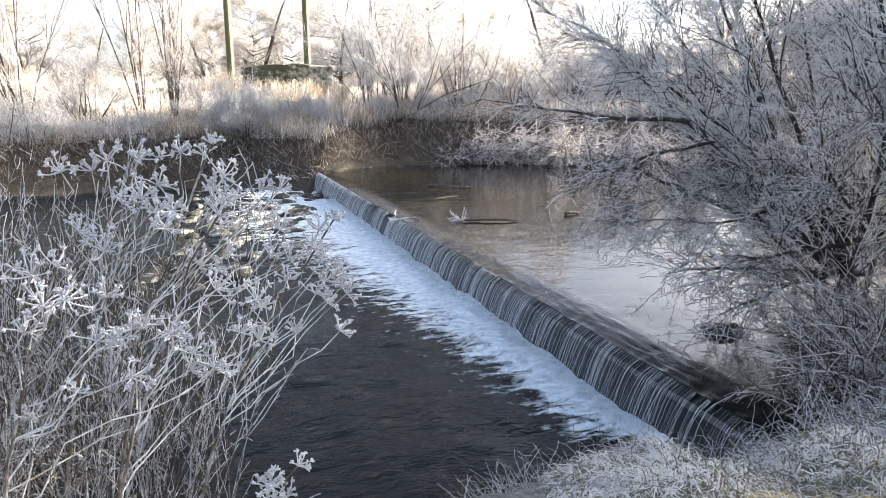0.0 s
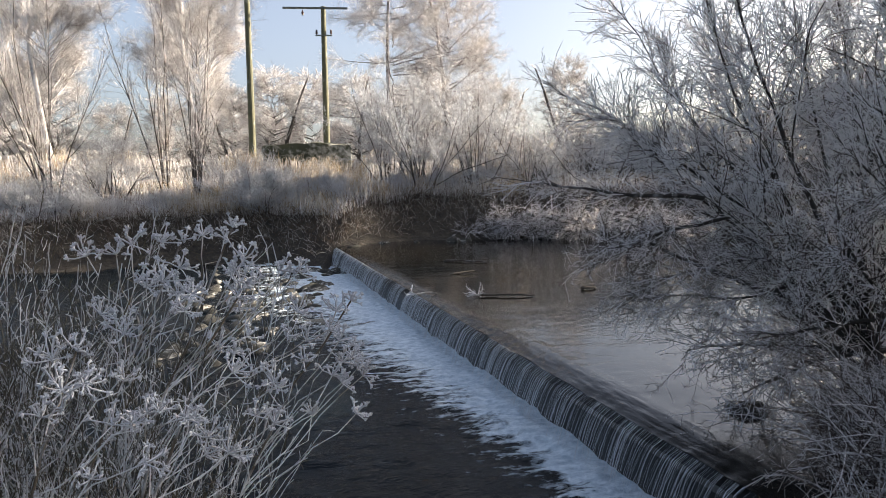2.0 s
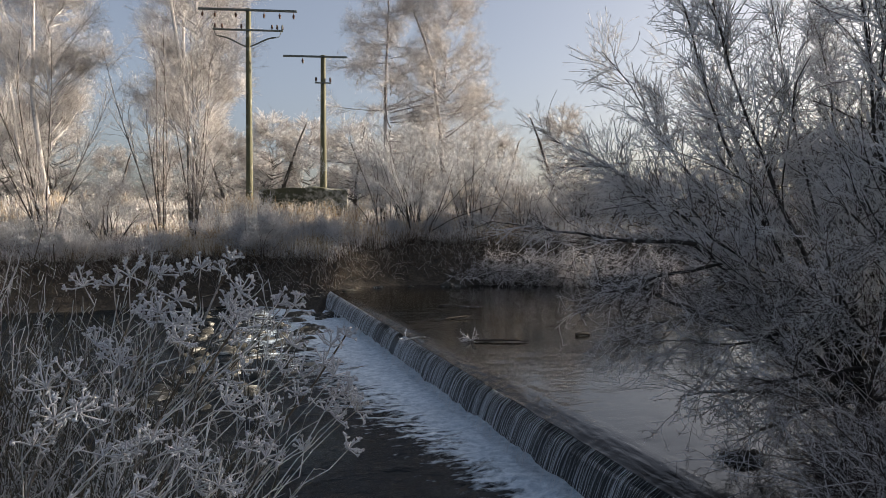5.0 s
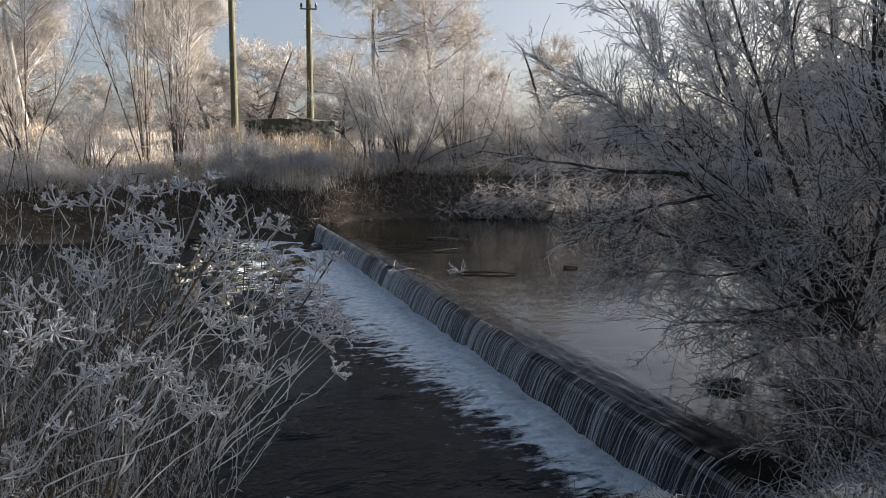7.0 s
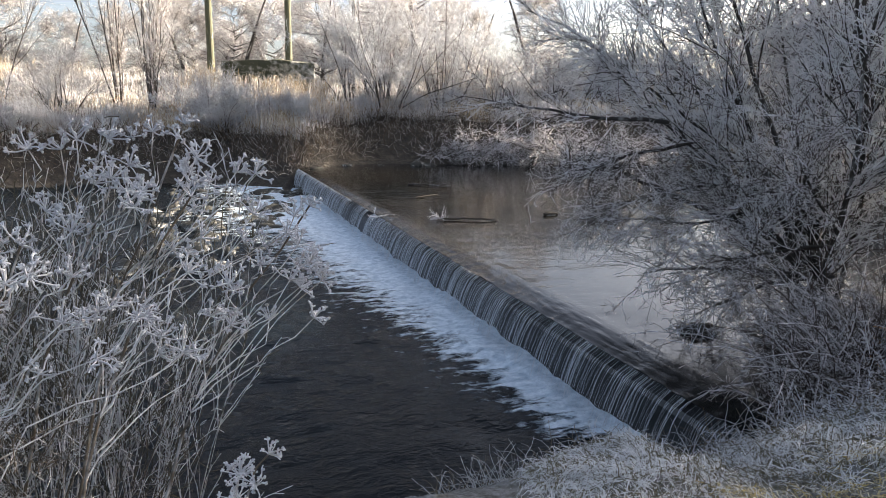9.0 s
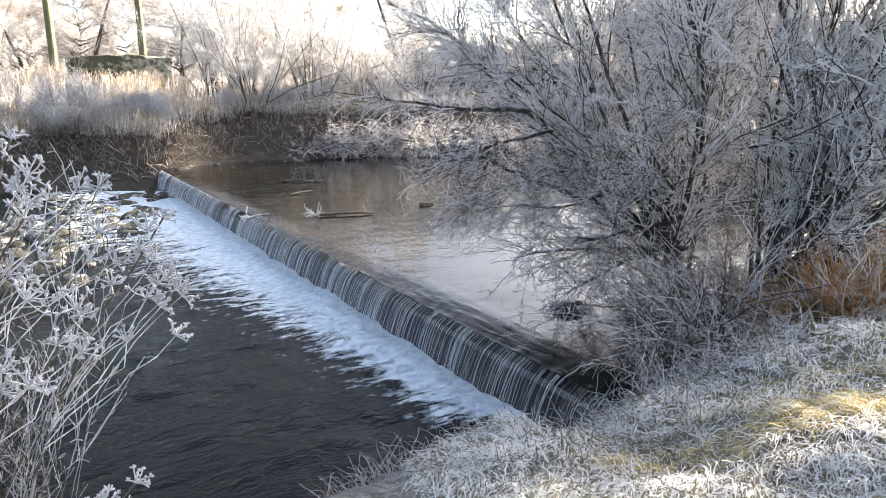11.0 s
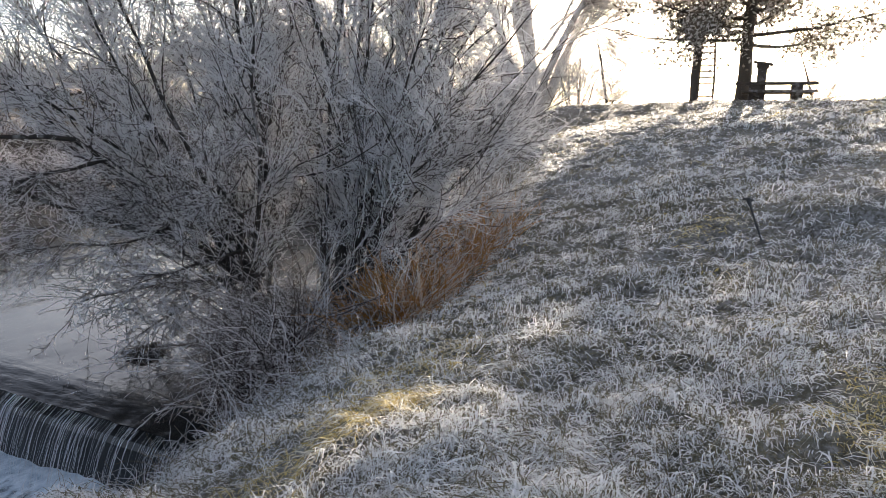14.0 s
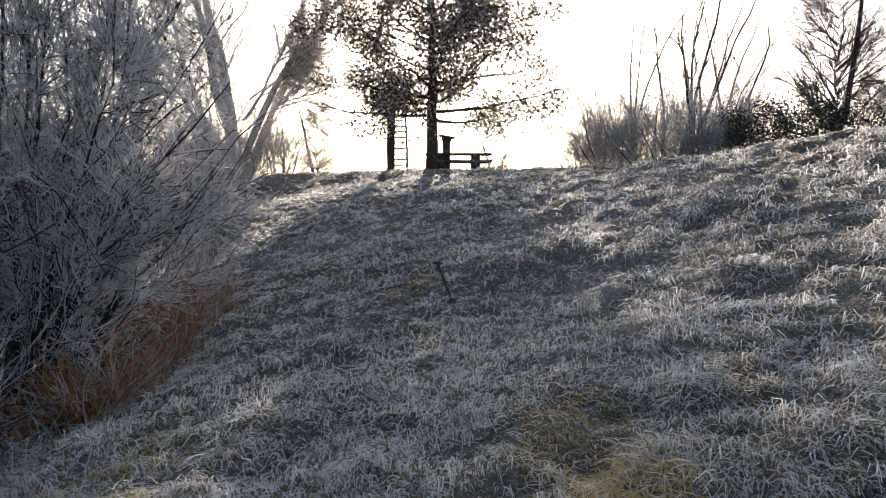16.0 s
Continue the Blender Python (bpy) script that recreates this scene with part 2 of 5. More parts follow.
M_GRASS = frosted("frosted_grass", (0.19, 0.17, 0.11), (0.86, 0.86, 0.86), 0.68, 12, 0.45, 1.0)
M_GRASS_SUN = frosted("sun_patch_straw_grass", (0.54, 0.43, 0.17), (0.80, 0.75, 0.62), 0.40, 7, 0.38, 0.7)
M_RUST = frosted("rusty_weeds", (0.56, 0.27, 0.07), (0.80, 0.72, 0.62), 0.26, 8, 0.3, 0.5)
M_BANK = frosted("dead_bank_stems", (0.085, 0.055, 0.034), (0.50, 0.47, 0.44), 0.28, 8, 0.15, 0.8)
# Bark lightened for the haze round the dyke willow and the birches.
M_HAZY = frosted("hazy_pale_frosted_bark", (0.19, 0.16, 0.14), (0.62, 0.60, 0.58), 0.60, 4, thin=0)
M_STALK = frosted("dry_stalk", (0.085, 0.065, 0.042), (0.62, 0.62, 0.62), 0.24, 9, 0.0, 0.4)
M_WEED = frosted("white_frosted_weed", (0.22, 0.17, 0.11), (0.74, 0.73, 0.72), 0.66, 8, 0.2, 0.5)
M_STRAW = frosted("pale_straw", (0.44, 0.33, 0.19), (0.80, 0.74, 0.66), 0.46, 7, 0.35, 0.7)
M_BANK_GRASS = frosted("frosted_bank_grass", (0.22, 0.165, 0.11), (0.84, 0.81, 0.79), 0.72, 7, 0.25, 0.6)
M_REED = frosted("frosted_reed", (0.20, 0.15, 0.085), (0.76, 0.76, 0.77), 0.52, 9, 0.2, 0.5)
M_SALLOW = frosted("frosted_sallow", (0.085, 0.072, 0.045), (0.64, 0.64, 0.64), 0.46, 9, 0.10, 0.8)
M_WILLOW_BARK = frosted("dark_willow_bark", (0.030, 0.024, 0.019), (0.50, 0.49, 0.48), 0.16, 7, 0.0, 0.3)
M_HANG = frosted("thin_hanging_twig", (0.055, 0.042, 0.036), (0.80, 0.78, 0.79), 0.50, 9, 0.1, 0.9)
M_STEM = frosted("grey_frosted_stem", (0.050, 0.042, 0.036), (0.30, 0.29, 0.29), 0.12, 5, 0.0, 0.3)
# Pale fine twigs stand in for haze on the far trees.
M_MIST = frosted("hazy_frosted_thin_twig", (0.22, 0.18, 0.16), (0.72, 0.70, 0.69), 0.66, 6, 0.25, 0.5)
M_BRAMBLE = frosted("frosted_bramble", (0.060, 0.040, 0.030), (0.66, 0.62, 0.60), 0.40, 9, 0.08, 0.8)
M_UMBEL = frosted("hoar_umbel", (0.40, 0.36, 0.30), (0.64, 0.65, 0.68), 0.88, 12, 0.15, 0.3)


def ground_material():
    m, nt, bs = material("frosted_turf", (0.1, 0.08, 0.04), 0.9)
    vec = coords(nt)
    fine, mid, wide = noise_node(nt, vec, 22, 5, 0.7), noise_node(nt, vec, 2.6, 4), noise_node(nt, vec, 0.33, 3)
    soil = mixed(nt, ramp(nt, mid, [(0.35, (0, 0, 0)), (0.65, (1, 1, 1))]), (0.040, 0.036, 0.026), (0.12, 0.11, 0.075))
    f = maths(nt, "ADD", maths(nt, "MULTIPLY", fine, 0.8), maths(nt, "MULTIPLY", wide, 0.35))
    mask = ramp(nt, f, [(0.50, (0, 0, 0)), (0.84, (1, 1, 1))])
    nt.links.new(mixed(nt, mask, soil, (0.42, 0.42, 0.42)), bs.inputs["Base Color"])
    bump(nt, bs, fine, 0.9, 0.05)
    return m


def water_material(name, deep, shallow, wave=1.0, foam=False):
    m, nt, bs = material(name, deep, 0.05)
    bs.inputs["IOR"].default_value = 1.33
    bs.inputs["Specular IOR Level"].default_value = 0.2 if foam else 0.5
    vec = coords(nt)
    mid = noise_node(nt, vec, 0.35, 2)
    col = mixed(nt, ramp(nt, mid, [(0.35, (0, 0, 0)), (0.7, (1, 1, 1))]), deep, shallow)
    rip = noise_node(nt, coords(nt, (3.0, 1.7, 1)), 3.4 if foam else 2.4, 4, 0.62)
    hgt = rip
    if foam:
        sep = nt.nodes.new("ShaderNodeSeparateXYZ")
        nt.links.new(vec, sep.inputs[0])
        streak = noise_node(nt, coords(nt, (6.0, 1.7, 1)), 1.0, 6, 0.68)
        curl = noise_node(nt, coords(nt, (9.0, 6.0, 1)), 1.0, 5, 0.7)
        broad = noise_node(nt, coords(nt, (0.55, 0.08, 1)), 1.0, 2)
        # white water thins out downstream of the fall
        reach = maths(nt, "MINIMUM", maths(nt, "ADD", maths(nt, "MULTIPLY", sep.outputs["X"], 0.19), 0.42), 3.2)
        reach = maths(nt, "MULTIPLY", reach, maths(nt, "ADD", maths(nt, "MULTIPLY", broad, 0.9), 0.55))
        q = maths(nt, "DIVIDE", sep.outputs["Y"], reach)
        f = maths(nt, "SUBTRACT", maths(nt, "ADD", maths(nt, "MULTIPLY", maths(nt, "SUBTRACT", maths(nt, "ADD", maths(nt, "MULTIPLY", streak, 0.7), maths(nt, "MULTIPLY", curl, 0.3)), 0.5), maths(nt, "ADD", maths(nt, "MULTIPLY", maths(nt, "MINIMUM", q, 0.9), 3.6), 1.2)), 1.0), q)
        mask = ramp(nt, f, [(0.0, (0, 0, 0)), (0.12, (0.4, 0.4, 0.4)), (0.36, (1, 1, 1))])
        # Foam white, its slight blue deepened to hold the skylight of the shade.
        col = mixed(nt, mask, col, mixed(nt, ramp(nt, curl, [(0.35, (0, 0, 0)), (0.62, (1, 1, 1))]), (0.40, 0.50, 0.58), (0.74, 0.82, 0.88)))
        nt.links.new(maths(nt, "ADD", maths(nt, "MULTIPLY", mask, 0.6), 0.05), bs.inputs["Roughness"])
        hgt = maths(nt, "ADD", rip, maths(nt, "MULTIPLY", streak, maths(nt, "MULTIPLY", mask, 2.0)))
    else:
        # short steep wavelets where the current speeds up towards the crest
        sep = nt.nodes.new("ShaderNodeSeparateXYZ")
        nt.links.new(vec, sep.inputs[0])
        lip = noise_node(nt, coords(nt, (3.0, 16.0, 1)), 1.0, 3, 0.6)
        near = ramp(nt, maths(nt, "ADD", sep.outputs["Y"], 1.0), [(0.45, (0, 0, 0)), (0.85, (1, 1, 1))])
        hgt = maths(nt, "ADD", rip, maths(nt, "MULTIPLY", lip, maths(nt, "MULTIPLY", near, 4.5)))
    nt.links.new(col, bs.inputs["Base Color"])
    bump(nt, bs, hgt, wave, 0.04)
    return m


M_GROUND = ground_material()
M_UPPER = water_material("slow_water", (0.004, 0.005, 0.005), (0.016, 0.013, 0.009), 0.13)
M_LOWER = water_material("foaming_water", (0.002, 0.005, 0.008), (0.006, 0.008, 0.009), 1.15, True)
M_CONCRETE, _nt, _bs = material("wet_concrete", (0.05, 0.05, 0.048), 0.35)
_v = noise_node(_nt, coords(_nt, (1, 1, 0.3)), 6, 5)
_nt.links.new(ramp(_nt, _v, [(0.3, (0.003, 0.004, 0.004)), (0.7, (0.016, 0.016, 0.015))]), _bs.inputs["Base Color"])
bump(_nt, _bs, _v, 0.6, 0.03)


def veil_material():
    """Falling water: clear between bright threads."""
    m, nt, bs = material("falling_water", (0.55, 0.60, 0.66), 0.12)
    bs.inputs["IOR"].default_value = 1.33
    streak = noise_node(nt, coords(nt, (24, 0.25, 0.5)), 1.0, 4, 0.7)
    broad = noise_node(nt, coords(nt, (0.7, 0.1, 0.1)), 1.0, 2)
    f = maths(nt, "ADD", maths(nt, "MULTIPLY", streak, 0.8), maths(nt, "MULTIPLY", broad, 0.35))
    fac = ramp(nt, f, [(0.55, (0.0, 0.0, 0.0)), (0.85, (0.08, 0.08, 0.08))])
    tr, mx = nt.nodes.new("ShaderNodeBsdfTransparent"), nt.nodes.new("ShaderNodeMixShader")
    nt.links.new(fac, mx.inputs[0])
    nt.links.new(tr.outputs[0], mx.inputs[1])
    nt.links.new(bs.outputs[0], mx.inputs[2])
    nt.links.new(mx.outputs[0], nt.nodes["Material Output"].inputs[0])
    bump(nt, bs, streak, 0.8, 0.02)
    return m


M_VEIL = veil_material()
M_THREAD, _nt, _bs = material("water_thread", (0.66, 0.68, 0.70), 0.15)
through_light(_nt, _bs, (0.8, 0.85, 0.9), 0.35)

# ---------------------------------------------------------------- ground, one sheet to the horizon
def axis(lo, hi, fine_lo, fine_hi, step, growth=1.09):
    mid = list(np.arange(fine_lo, fine_hi + step / 2, step))
    s, a, b = step, [fine_lo], [fine_hi]
    while a[-1] > lo or b[-1] < hi:
        s *= growth
        a.append(a[-1] - s)
        b.append(b[-1] + s)
    return np.array(sorted(set(a[1:] + mid + b[1:])))


def grid(xs, ys, zf):
    gx, gy = np.meshgrid(xs, ys)
    v = np.stack((gx, gy, zf(gx, gy)), -1).reshape(-1, 3)
    i = np.arange(len(xs) * len(ys)).reshape(len(ys), len(xs))
    f = np.stack((i[:-1, :-1], i[:-1, 1:], i[1:, 1:], i[1:, :-1]), -1).reshape(-1, 4)
    return v, f


gxs, gys = axis(-900, 900, -2, 20, 0.10, 1.06), axis(-900, 900, -4, 10, 0.10, 1.06)
ground = put("ground", mesh_from("ground", *grid(gxs, gys, ground_z)), M_GROUND)
soil_mat, _nt, _bs = material("shaded_wet_soil", (0.03, 0.022, 0.014), 0.75)
_f = noise_node(_nt, coords(_nt), 3.5, 5, 0.7)
_nt.links.new(ramp(_nt, _f, [(0.3, (0.010, 0.008, 0.005)), (0.55, (0.035, 0.026, 0.016)), (0.72, (0.10, 0.085, 0.06))]), _bs.inputs["Base Color"])
bump(_nt, _bs, _f, 1.0, 0.15)
ground.data.materials.append(soil_mat)
_c = np.empty(len(ground.data.polygons) * 3)
ground.data.polygons.foreach_get("center", _c)
_c = _c.reshape(-1, 3)
_bank = line_distance(_c[:, 0], _c[:, 1], FAR_EDGE)
_rag = vnoise(_c[:, 0] * 1.3, _c[:, 1] * 1.3)
_soil = (_c[:, 1] > 12) & (_bank < 2.7 + 0.6 * _rag)
_near = line_distance(_c[:, 0], _c[:, 1], NEAR_EDGE)
_soil |= (_c[:, 1] <= 12) & (_near < 0.10 + 0.25 * _rag)
# Bare soil under the willow, near black to stand for shade in the hollow.
_soil |= (_c[:, 0] > 2.6) & (_c[:, 0] < 9) & (_c[:, 1] > np.interp(_c[:, 0], GRASS_EDGE[:, 0], GRASS_EDGE[:, 1]) + 0.12 * (_rag - 0.3)) & (_c[:, 1] < 12)
ground.data.polygons.foreach_set("material_index", _soil.astype(np.int32))
tagged(ground, "frosted grass river banks and meadow, white with hoar frost", "ground", kind="structure")

# ---------------------------------------------------------------- water and weir
def ripple(u, v, a):
    return a * (vnoise(u * 2.3, v * 1.5) - 0.5) + a * 0.5 * (vnoise(u * 6.1 + 4, v * 4.0) - 0.5)


DROP = 0.075                              # how far the surface bends down before it falls


def upper_z(u, v):
    dip = sstep(-0.50, 0.06, v)
    return ZU - DROP * 1.1 * dip ** 2.0 + ripple(u, v, 0.006) + sstep(-0.5, -0.15, v) * (1 - 0.5 * dip) * (0.016 * (vnoise(u * 2.2 + v * 5, v * 17) - 0.5) + 0.014 * (vnoise(u * 5.0 - v * 4, v * 29 + 9) - 0.5)) + dip * 0.016 * (vnoise(u * 11, v * 2.0) - 0.5)


def lower_z(u, v):
    boil = np.exp(-np.maximum(v - 0.15, 0) / 1.1)
    return ZL + ripple(u, v, 0.06) + 0.03 * (vnoise(u * 9, v * 6) - 0.5) + boil * (0.03 * (vnoise(u * 3.1 + 7, v * 2.2) - 0.35) + 0.05 * (vnoise(u * 7.7, v * 6.2 + 3) - 0.5))


us = axis(-60, 70, -1.5, 23, 0.06, 1.12)
vs_up = np.concatenate((-np.geomspace(0.8, 90, 60)[::-1], np.linspace(-0.7, 0.012, 26)))
upper = put("river_above", mesh_from("river_above", *grid(us[(us > -20) & (us < 30)], vs_up, upper_z)), M_UPPER)
upper.matrix_world = WEIR
tagged(upper, "slow brown river water reflecting the bright sky above the weir", "water", kind="structure")
vs_lo = np.concatenate((np.arange(-0.2, 9, 0.1), np.geomspace(9.2, 90, 40)))
lower = put("river_below", mesh_from("river_below", *grid(us, vs_lo, lower_z)), M_LOWER)
lower.matrix_world = WEIR
tagged(lower, "dark rippled river water with white foam below the weir", "water", kind="structure")

weir = root("weir", (0, 0, 0), "low straight concrete weir with water pouring over", "weir")
weir.matrix_world = WEIR
bm = bmesh.new()
prof = [(-0.9, -0.6), (-0.9, 0.5), (-0.30, ZU - 0.14), (-0.06, ZU - 0.19), (0.0, ZU - 0.22), (0.03, ZU - 0.28), (0.10, -0.6)]
ra = [bm.verts.new((-1.2, v, z)) for v, z in prof]
rb = [bm.verts.new((24.0, v, z)) for v, z in prof]
for i in range(len(prof)):
    j = (i + 1) % len(prof)
    bm.faces.new((ra[i], ra[j], rb[j], rb[i]))
bm.faces.new(ra[::-1])
bm.faces.new(rb)
part("weir_body", bm, M_CONCRETE, weir)

cu = np.linspace(-0.3, 23.3, 2400)
ct = np.linspace(0, 1, 10)


def veil(u, t):
    strand = vnoise(u * 9.0, t * 0.8 + 2) - 0.5 + 0.6 * (vnoise(u * 21.0 + 3, t * 0.7) - 0.5)
    fall = ZU - DROP - ZL + 0.04
    v = 0.02 + 0.33 * np.sqrt(t) * (1 + 0.05 * (vnoise(u * 0.8, 0 * u) - 0.5)) + 0.05 * strand * t ** 0.6
    return v, ZU - DROP - 0.002 - fall * t


gu, gt = np.meshgrid(cu, ct)
gv, gz = veil(gu, gt)
vv_ = np.stack((gu, gv, gz), -1).reshape(-1, 3)
ii = np.arange(gu.size).reshape(gu.shape)
ff_ = np.stack((ii[:-1, :-1], ii[:-1, 1:], ii[1:, 1:], ii[1:, :-1]), -1).reshape(-1, 4)
put("water_curtain", mesh_from("water_curtain", vv_, ff_), M_VEIL, weir, "thin curtain of falling water")

# single threads of water in front of the curtain
rt = np.random.default_rng(5)
n_thread = 1350
tu = rt.uniform(-0.2, 23.0, n_thread)
tu = tu[(vnoise(tu * 1.3 + 5, 0 * tu) + 0.55 * vnoise(tu * 6.0, 0 * tu + 8) + 0.3 * rt.random(n_thread)) > 0.55]
t0 = np.clip(rt.normal(0.0, 0.04, len(tu)), 0, 1)
tt = np.linspace(0, 1, 9)[None] * rt.uniform(0.6, 1.0, len(tu))[:, None]
tv, tz = veil(np.repeat(tu[:, None], 9, 1), tt)
drift = np.cumsum(rt.normal(0, 0.006, tt.shape), 1)
tp = np.stack((tu[:, None] + drift, tv + 0.012, tz + 0.004), -1)
tr_ = (0.0008 + 0.0036 * rt.random(len(tu)) ** 3.5)[:, None] * (0.8 + 0.5 * rt.random(tt.shape)) * np.where(tt > 0.9, 0.6, 1.0)
tagged(put("water_threads", mesh_from("water_threads", *tubes(tp, tr_, 4)), M_THREAD, weir, "bright threads of falling water"), kind="stuff")

# ---------------------------------------------------------------- growing things
def gz(x, y):
    return float(ground_z(np.array([x]), np.array([y]))[0])


def levels(r, base, spec):
    """base: (points, radii) of the limbs. Each entry of spec grows a set of shoots on the last (or, with "on", an earlier) set."""
    out = [base]
    for s in spec:
        pts, rr = out[s.get("on", -1)]
        p, d, rad, t = sprout(r, pts, rr, s["n"], s.get("angle", 0.7), s.get("lo", 0.2), s.get("hi", 1.0), s.get("spread", 0.25), s.get("up", 0.0))
        ln = s["len"] * r.uniform(0.55, 1.25, len(p)) * (1 - s.get("short", 0.35) * t)
        if "rel" in s:
            ln = ln * np.clip(rad / s["rel"], 0.35, 1.1)
        rd = np.clip(np.minimum(rad * 0.8, s["rad"] * r.uniform(0.7, 1.3, len(p))), s["rad"] * 0.45, None)
        out.append(strands(r, p, d, ln, rd, s.get("steps", 3), s.get("wob", 0.15), s.get("lift", 0.0), s.get("tip", 0.5)))
    return out


def grown(name, place, label, category, r, limbs, spec, split=1, mats=(None, None), sides=(6, 3), group="", names=("limb", "twig_crown"), far=False, wob=0.10, shoot_mat=None):
    """limbs: rows of start, direction, length, radius. The first split sets make the limbs, the rest the twigs."""
    st = np.array([q[0] for q in limbs], float)
    di = np.array([q[1] for q in limbs], float)
    le = np.array([q[2] for q in limbs], float)
    ra = np.array([q[3] for q in limbs], float)
    base = strands(r, st, di, le, ra, 8, wob, 0.01, 0.25)
    sets = levels(r, base, spec)
    ob = root(name, place, label, category, group)
    pts, rr = base
    if len(pts) <= 60 and not far:
        for k in range(len(pts)):
            put(names[0], mesh_from(names[0], *tubes(pts[k:k + 1], rr[k:k + 1], sides[0])), mats[0] or M_LIMB, ob)
    else:
        tagged(put(names[0], mesh_from(names[0], *tubes(pts, rr, sides[0])), mats[0] or M_LIMB, ob), kind="stuff")
    if split > 1:
        v, f = joined([tubes(p, q, 4) for p, q in sets[1:split]])
        tagged(put("shoot_crown", mesh_from("shoot_crown", v, f), shoot_mat or mats[0] or M_LIMB, ob), kind="stuff")
    v, f = joined([tubes(p, q, sides[1]) for p, q in sets[split:]])
    tagged(put(names[1], mesh_from(names[1], v, f), mats[1] or M_TWIG, ob), kind="stuff")
    return ob


def fan(r, n, lean, spread, length, radius, ring=0.2):
    """Limbs that rise from one stool."""
    rows = []
    for _ in range(n):
        a = r.uniform(0, 2 * np.pi)
        out = abs(r.normal(0, spread))
        d = (lean[0] + math.cos(a) * out, lean[1] + math.sin(a) * out, 1.0)
        rows.append(((math.cos(a) * ring * r.random(), math.sin(a) * ring * r.random(), -0.15), d, length * r.uniform(0.6, 1.1), radius * r.uniform(0.5, 1.1)))
    return rows


# ---- the willow on the bank
def willow():
    r = np.random.default_rng(11)
    P = np.array((4.95, 6.65, 0.0))
    z0 = gz(*P[:2]) - 0.1
    P[2] = z0

    def limb(a, b, rad):
        a, b = np.array(a, float) - P, np.array(b, float) - P
        if b[2] > 3.4:
            b = a + (b - a) * 1.28
        return (a, b - a, float(np.linalg.norm(b - a)), rad)
    limbs = [
        limb((4.9, 6.6, z0), (5.45, 6.05, 2.85), 0.135), limb((5.3, 6.2, 2.3), (6.25, 5.35, 3.39), 0.06),
        limb((5.2, 6.3, 2.0), (4.7, 5.5, 4.6), 0.035), limb((4.9, 6.6, z0), (5.2, 6.9, 4.8), 0.10),
        limb((5.1, 6.7, z0), (6.1, 6.7, 4.6), 0.05), limb((5.0, 6.6, z0 + 0.2), (4.4, 6.3, 4.9), 0.075),
        limb((4.6, 7.5, z0), (4.1, 7.7, 2.6), 0.16), limb((4.2, 7.6, 2.2), (3.2, 7.9, 5.2), 0.05),
        limb((4.2, 7.6, 2.0), (4.5, 8.2, 5.4), 0.055),
        limb((5.2, 6.6, z0 + 0.3), (6.4, 6.0, 3.9), 0.04), limb((5.2, 6.9, z0 + 0.2), (6.4, 6.6, 5.0), 0.04),
        limb((4.5, 7.5, 1.2), (3.4, 8.6, 2.3), 0.04), limb((4.7, 7.6, z0), (5.5, 8.4, 5.2), 0.085),
        limb((4.6, 7.4, z0), (3.9, 6.9, 5.1), 0.05), limb((4.8, 7.2, z0), (3.3, 7.2, 4.3), 0.045),
        limb((4.5, 7.6, 1.3), (2.4, 8.5, 4.8), 0.045), limb((4.6, 7.5, 1.2), (3.5, 8.4, 4.9), 0.04),
        limb((4.9, 6.6, z0 + 0.3), (5.9, 5.7, 4.9), 0.04), limb((5.0, 6.7, z0 + 0.3), (5.3, 6.0, 5.2), 0.04),
        limb((5.1, 6.6, z0 + 0.2), (6.6, 6.4, 4.2), 0.04), limb((4.8, 6.8, z0 + 0.2), (4.8, 7.4, 5.2), 0.045),
        limb((5.2, 6.7, z0 + 0.1), (6.6, 7.2, 4.4), 0.04), limb((5.3, 6.9, z0 + 0.1), (6.2, 6.3, 5.0), 0.045), limb((5.4, 6.8, z0 + 0.2), (7.2, 6.9, 4.0), 0.04),
        limb((5.0, 7.6, z0), (4.9, 8.6, 5.0), 0.045), limb((5.0, 7.6, z0), (5.4, 9.0, 5.1), 0.045), limb((5.2, 7.2, z0), (6.5, 8.6, 4.9), 0.045), limb((4.6, 7.6, z0), (4.2, 9.3, 5.2), 0.045), limb((5.2, 7.4, z0), (6.2, 8.2, 4.8), 0.045), limb((4.4, 7.8, 1.0), (3.6, 9.0, 4.8), 0.045), limb((4.3, 7.6, 1.8), (2.2, 8.4, 4.3), 0.045), limb((4.4, 7.6, 2.0), (2.7, 9.0, 4.9), 0.04), limb((4.5, 7.7, 1.8), (3.0, 9.5, 4.5), 0.04), limb((4.4, 7.5, 1.6), (1.8, 8.6, 3.9), 0.04),
        limb((5.4, 7.2, z0), (6.8, 7.8, 4.6), 0.045), limb((5.3, 6.8, z0 + 0.2), (6.2, 6.1, 5.0), 0.04), limb((4.7, 7.0, z0), (4.2, 7.3, 5.2), 0.045),
        limb((5.2, 7.0, z0 + 0.1), (5.9, 7.4, 5.2), 0.045), limb((5.0, 6.5, z0 + 0.2), (5.6, 5.5, 4.2), 0.035),
    ]
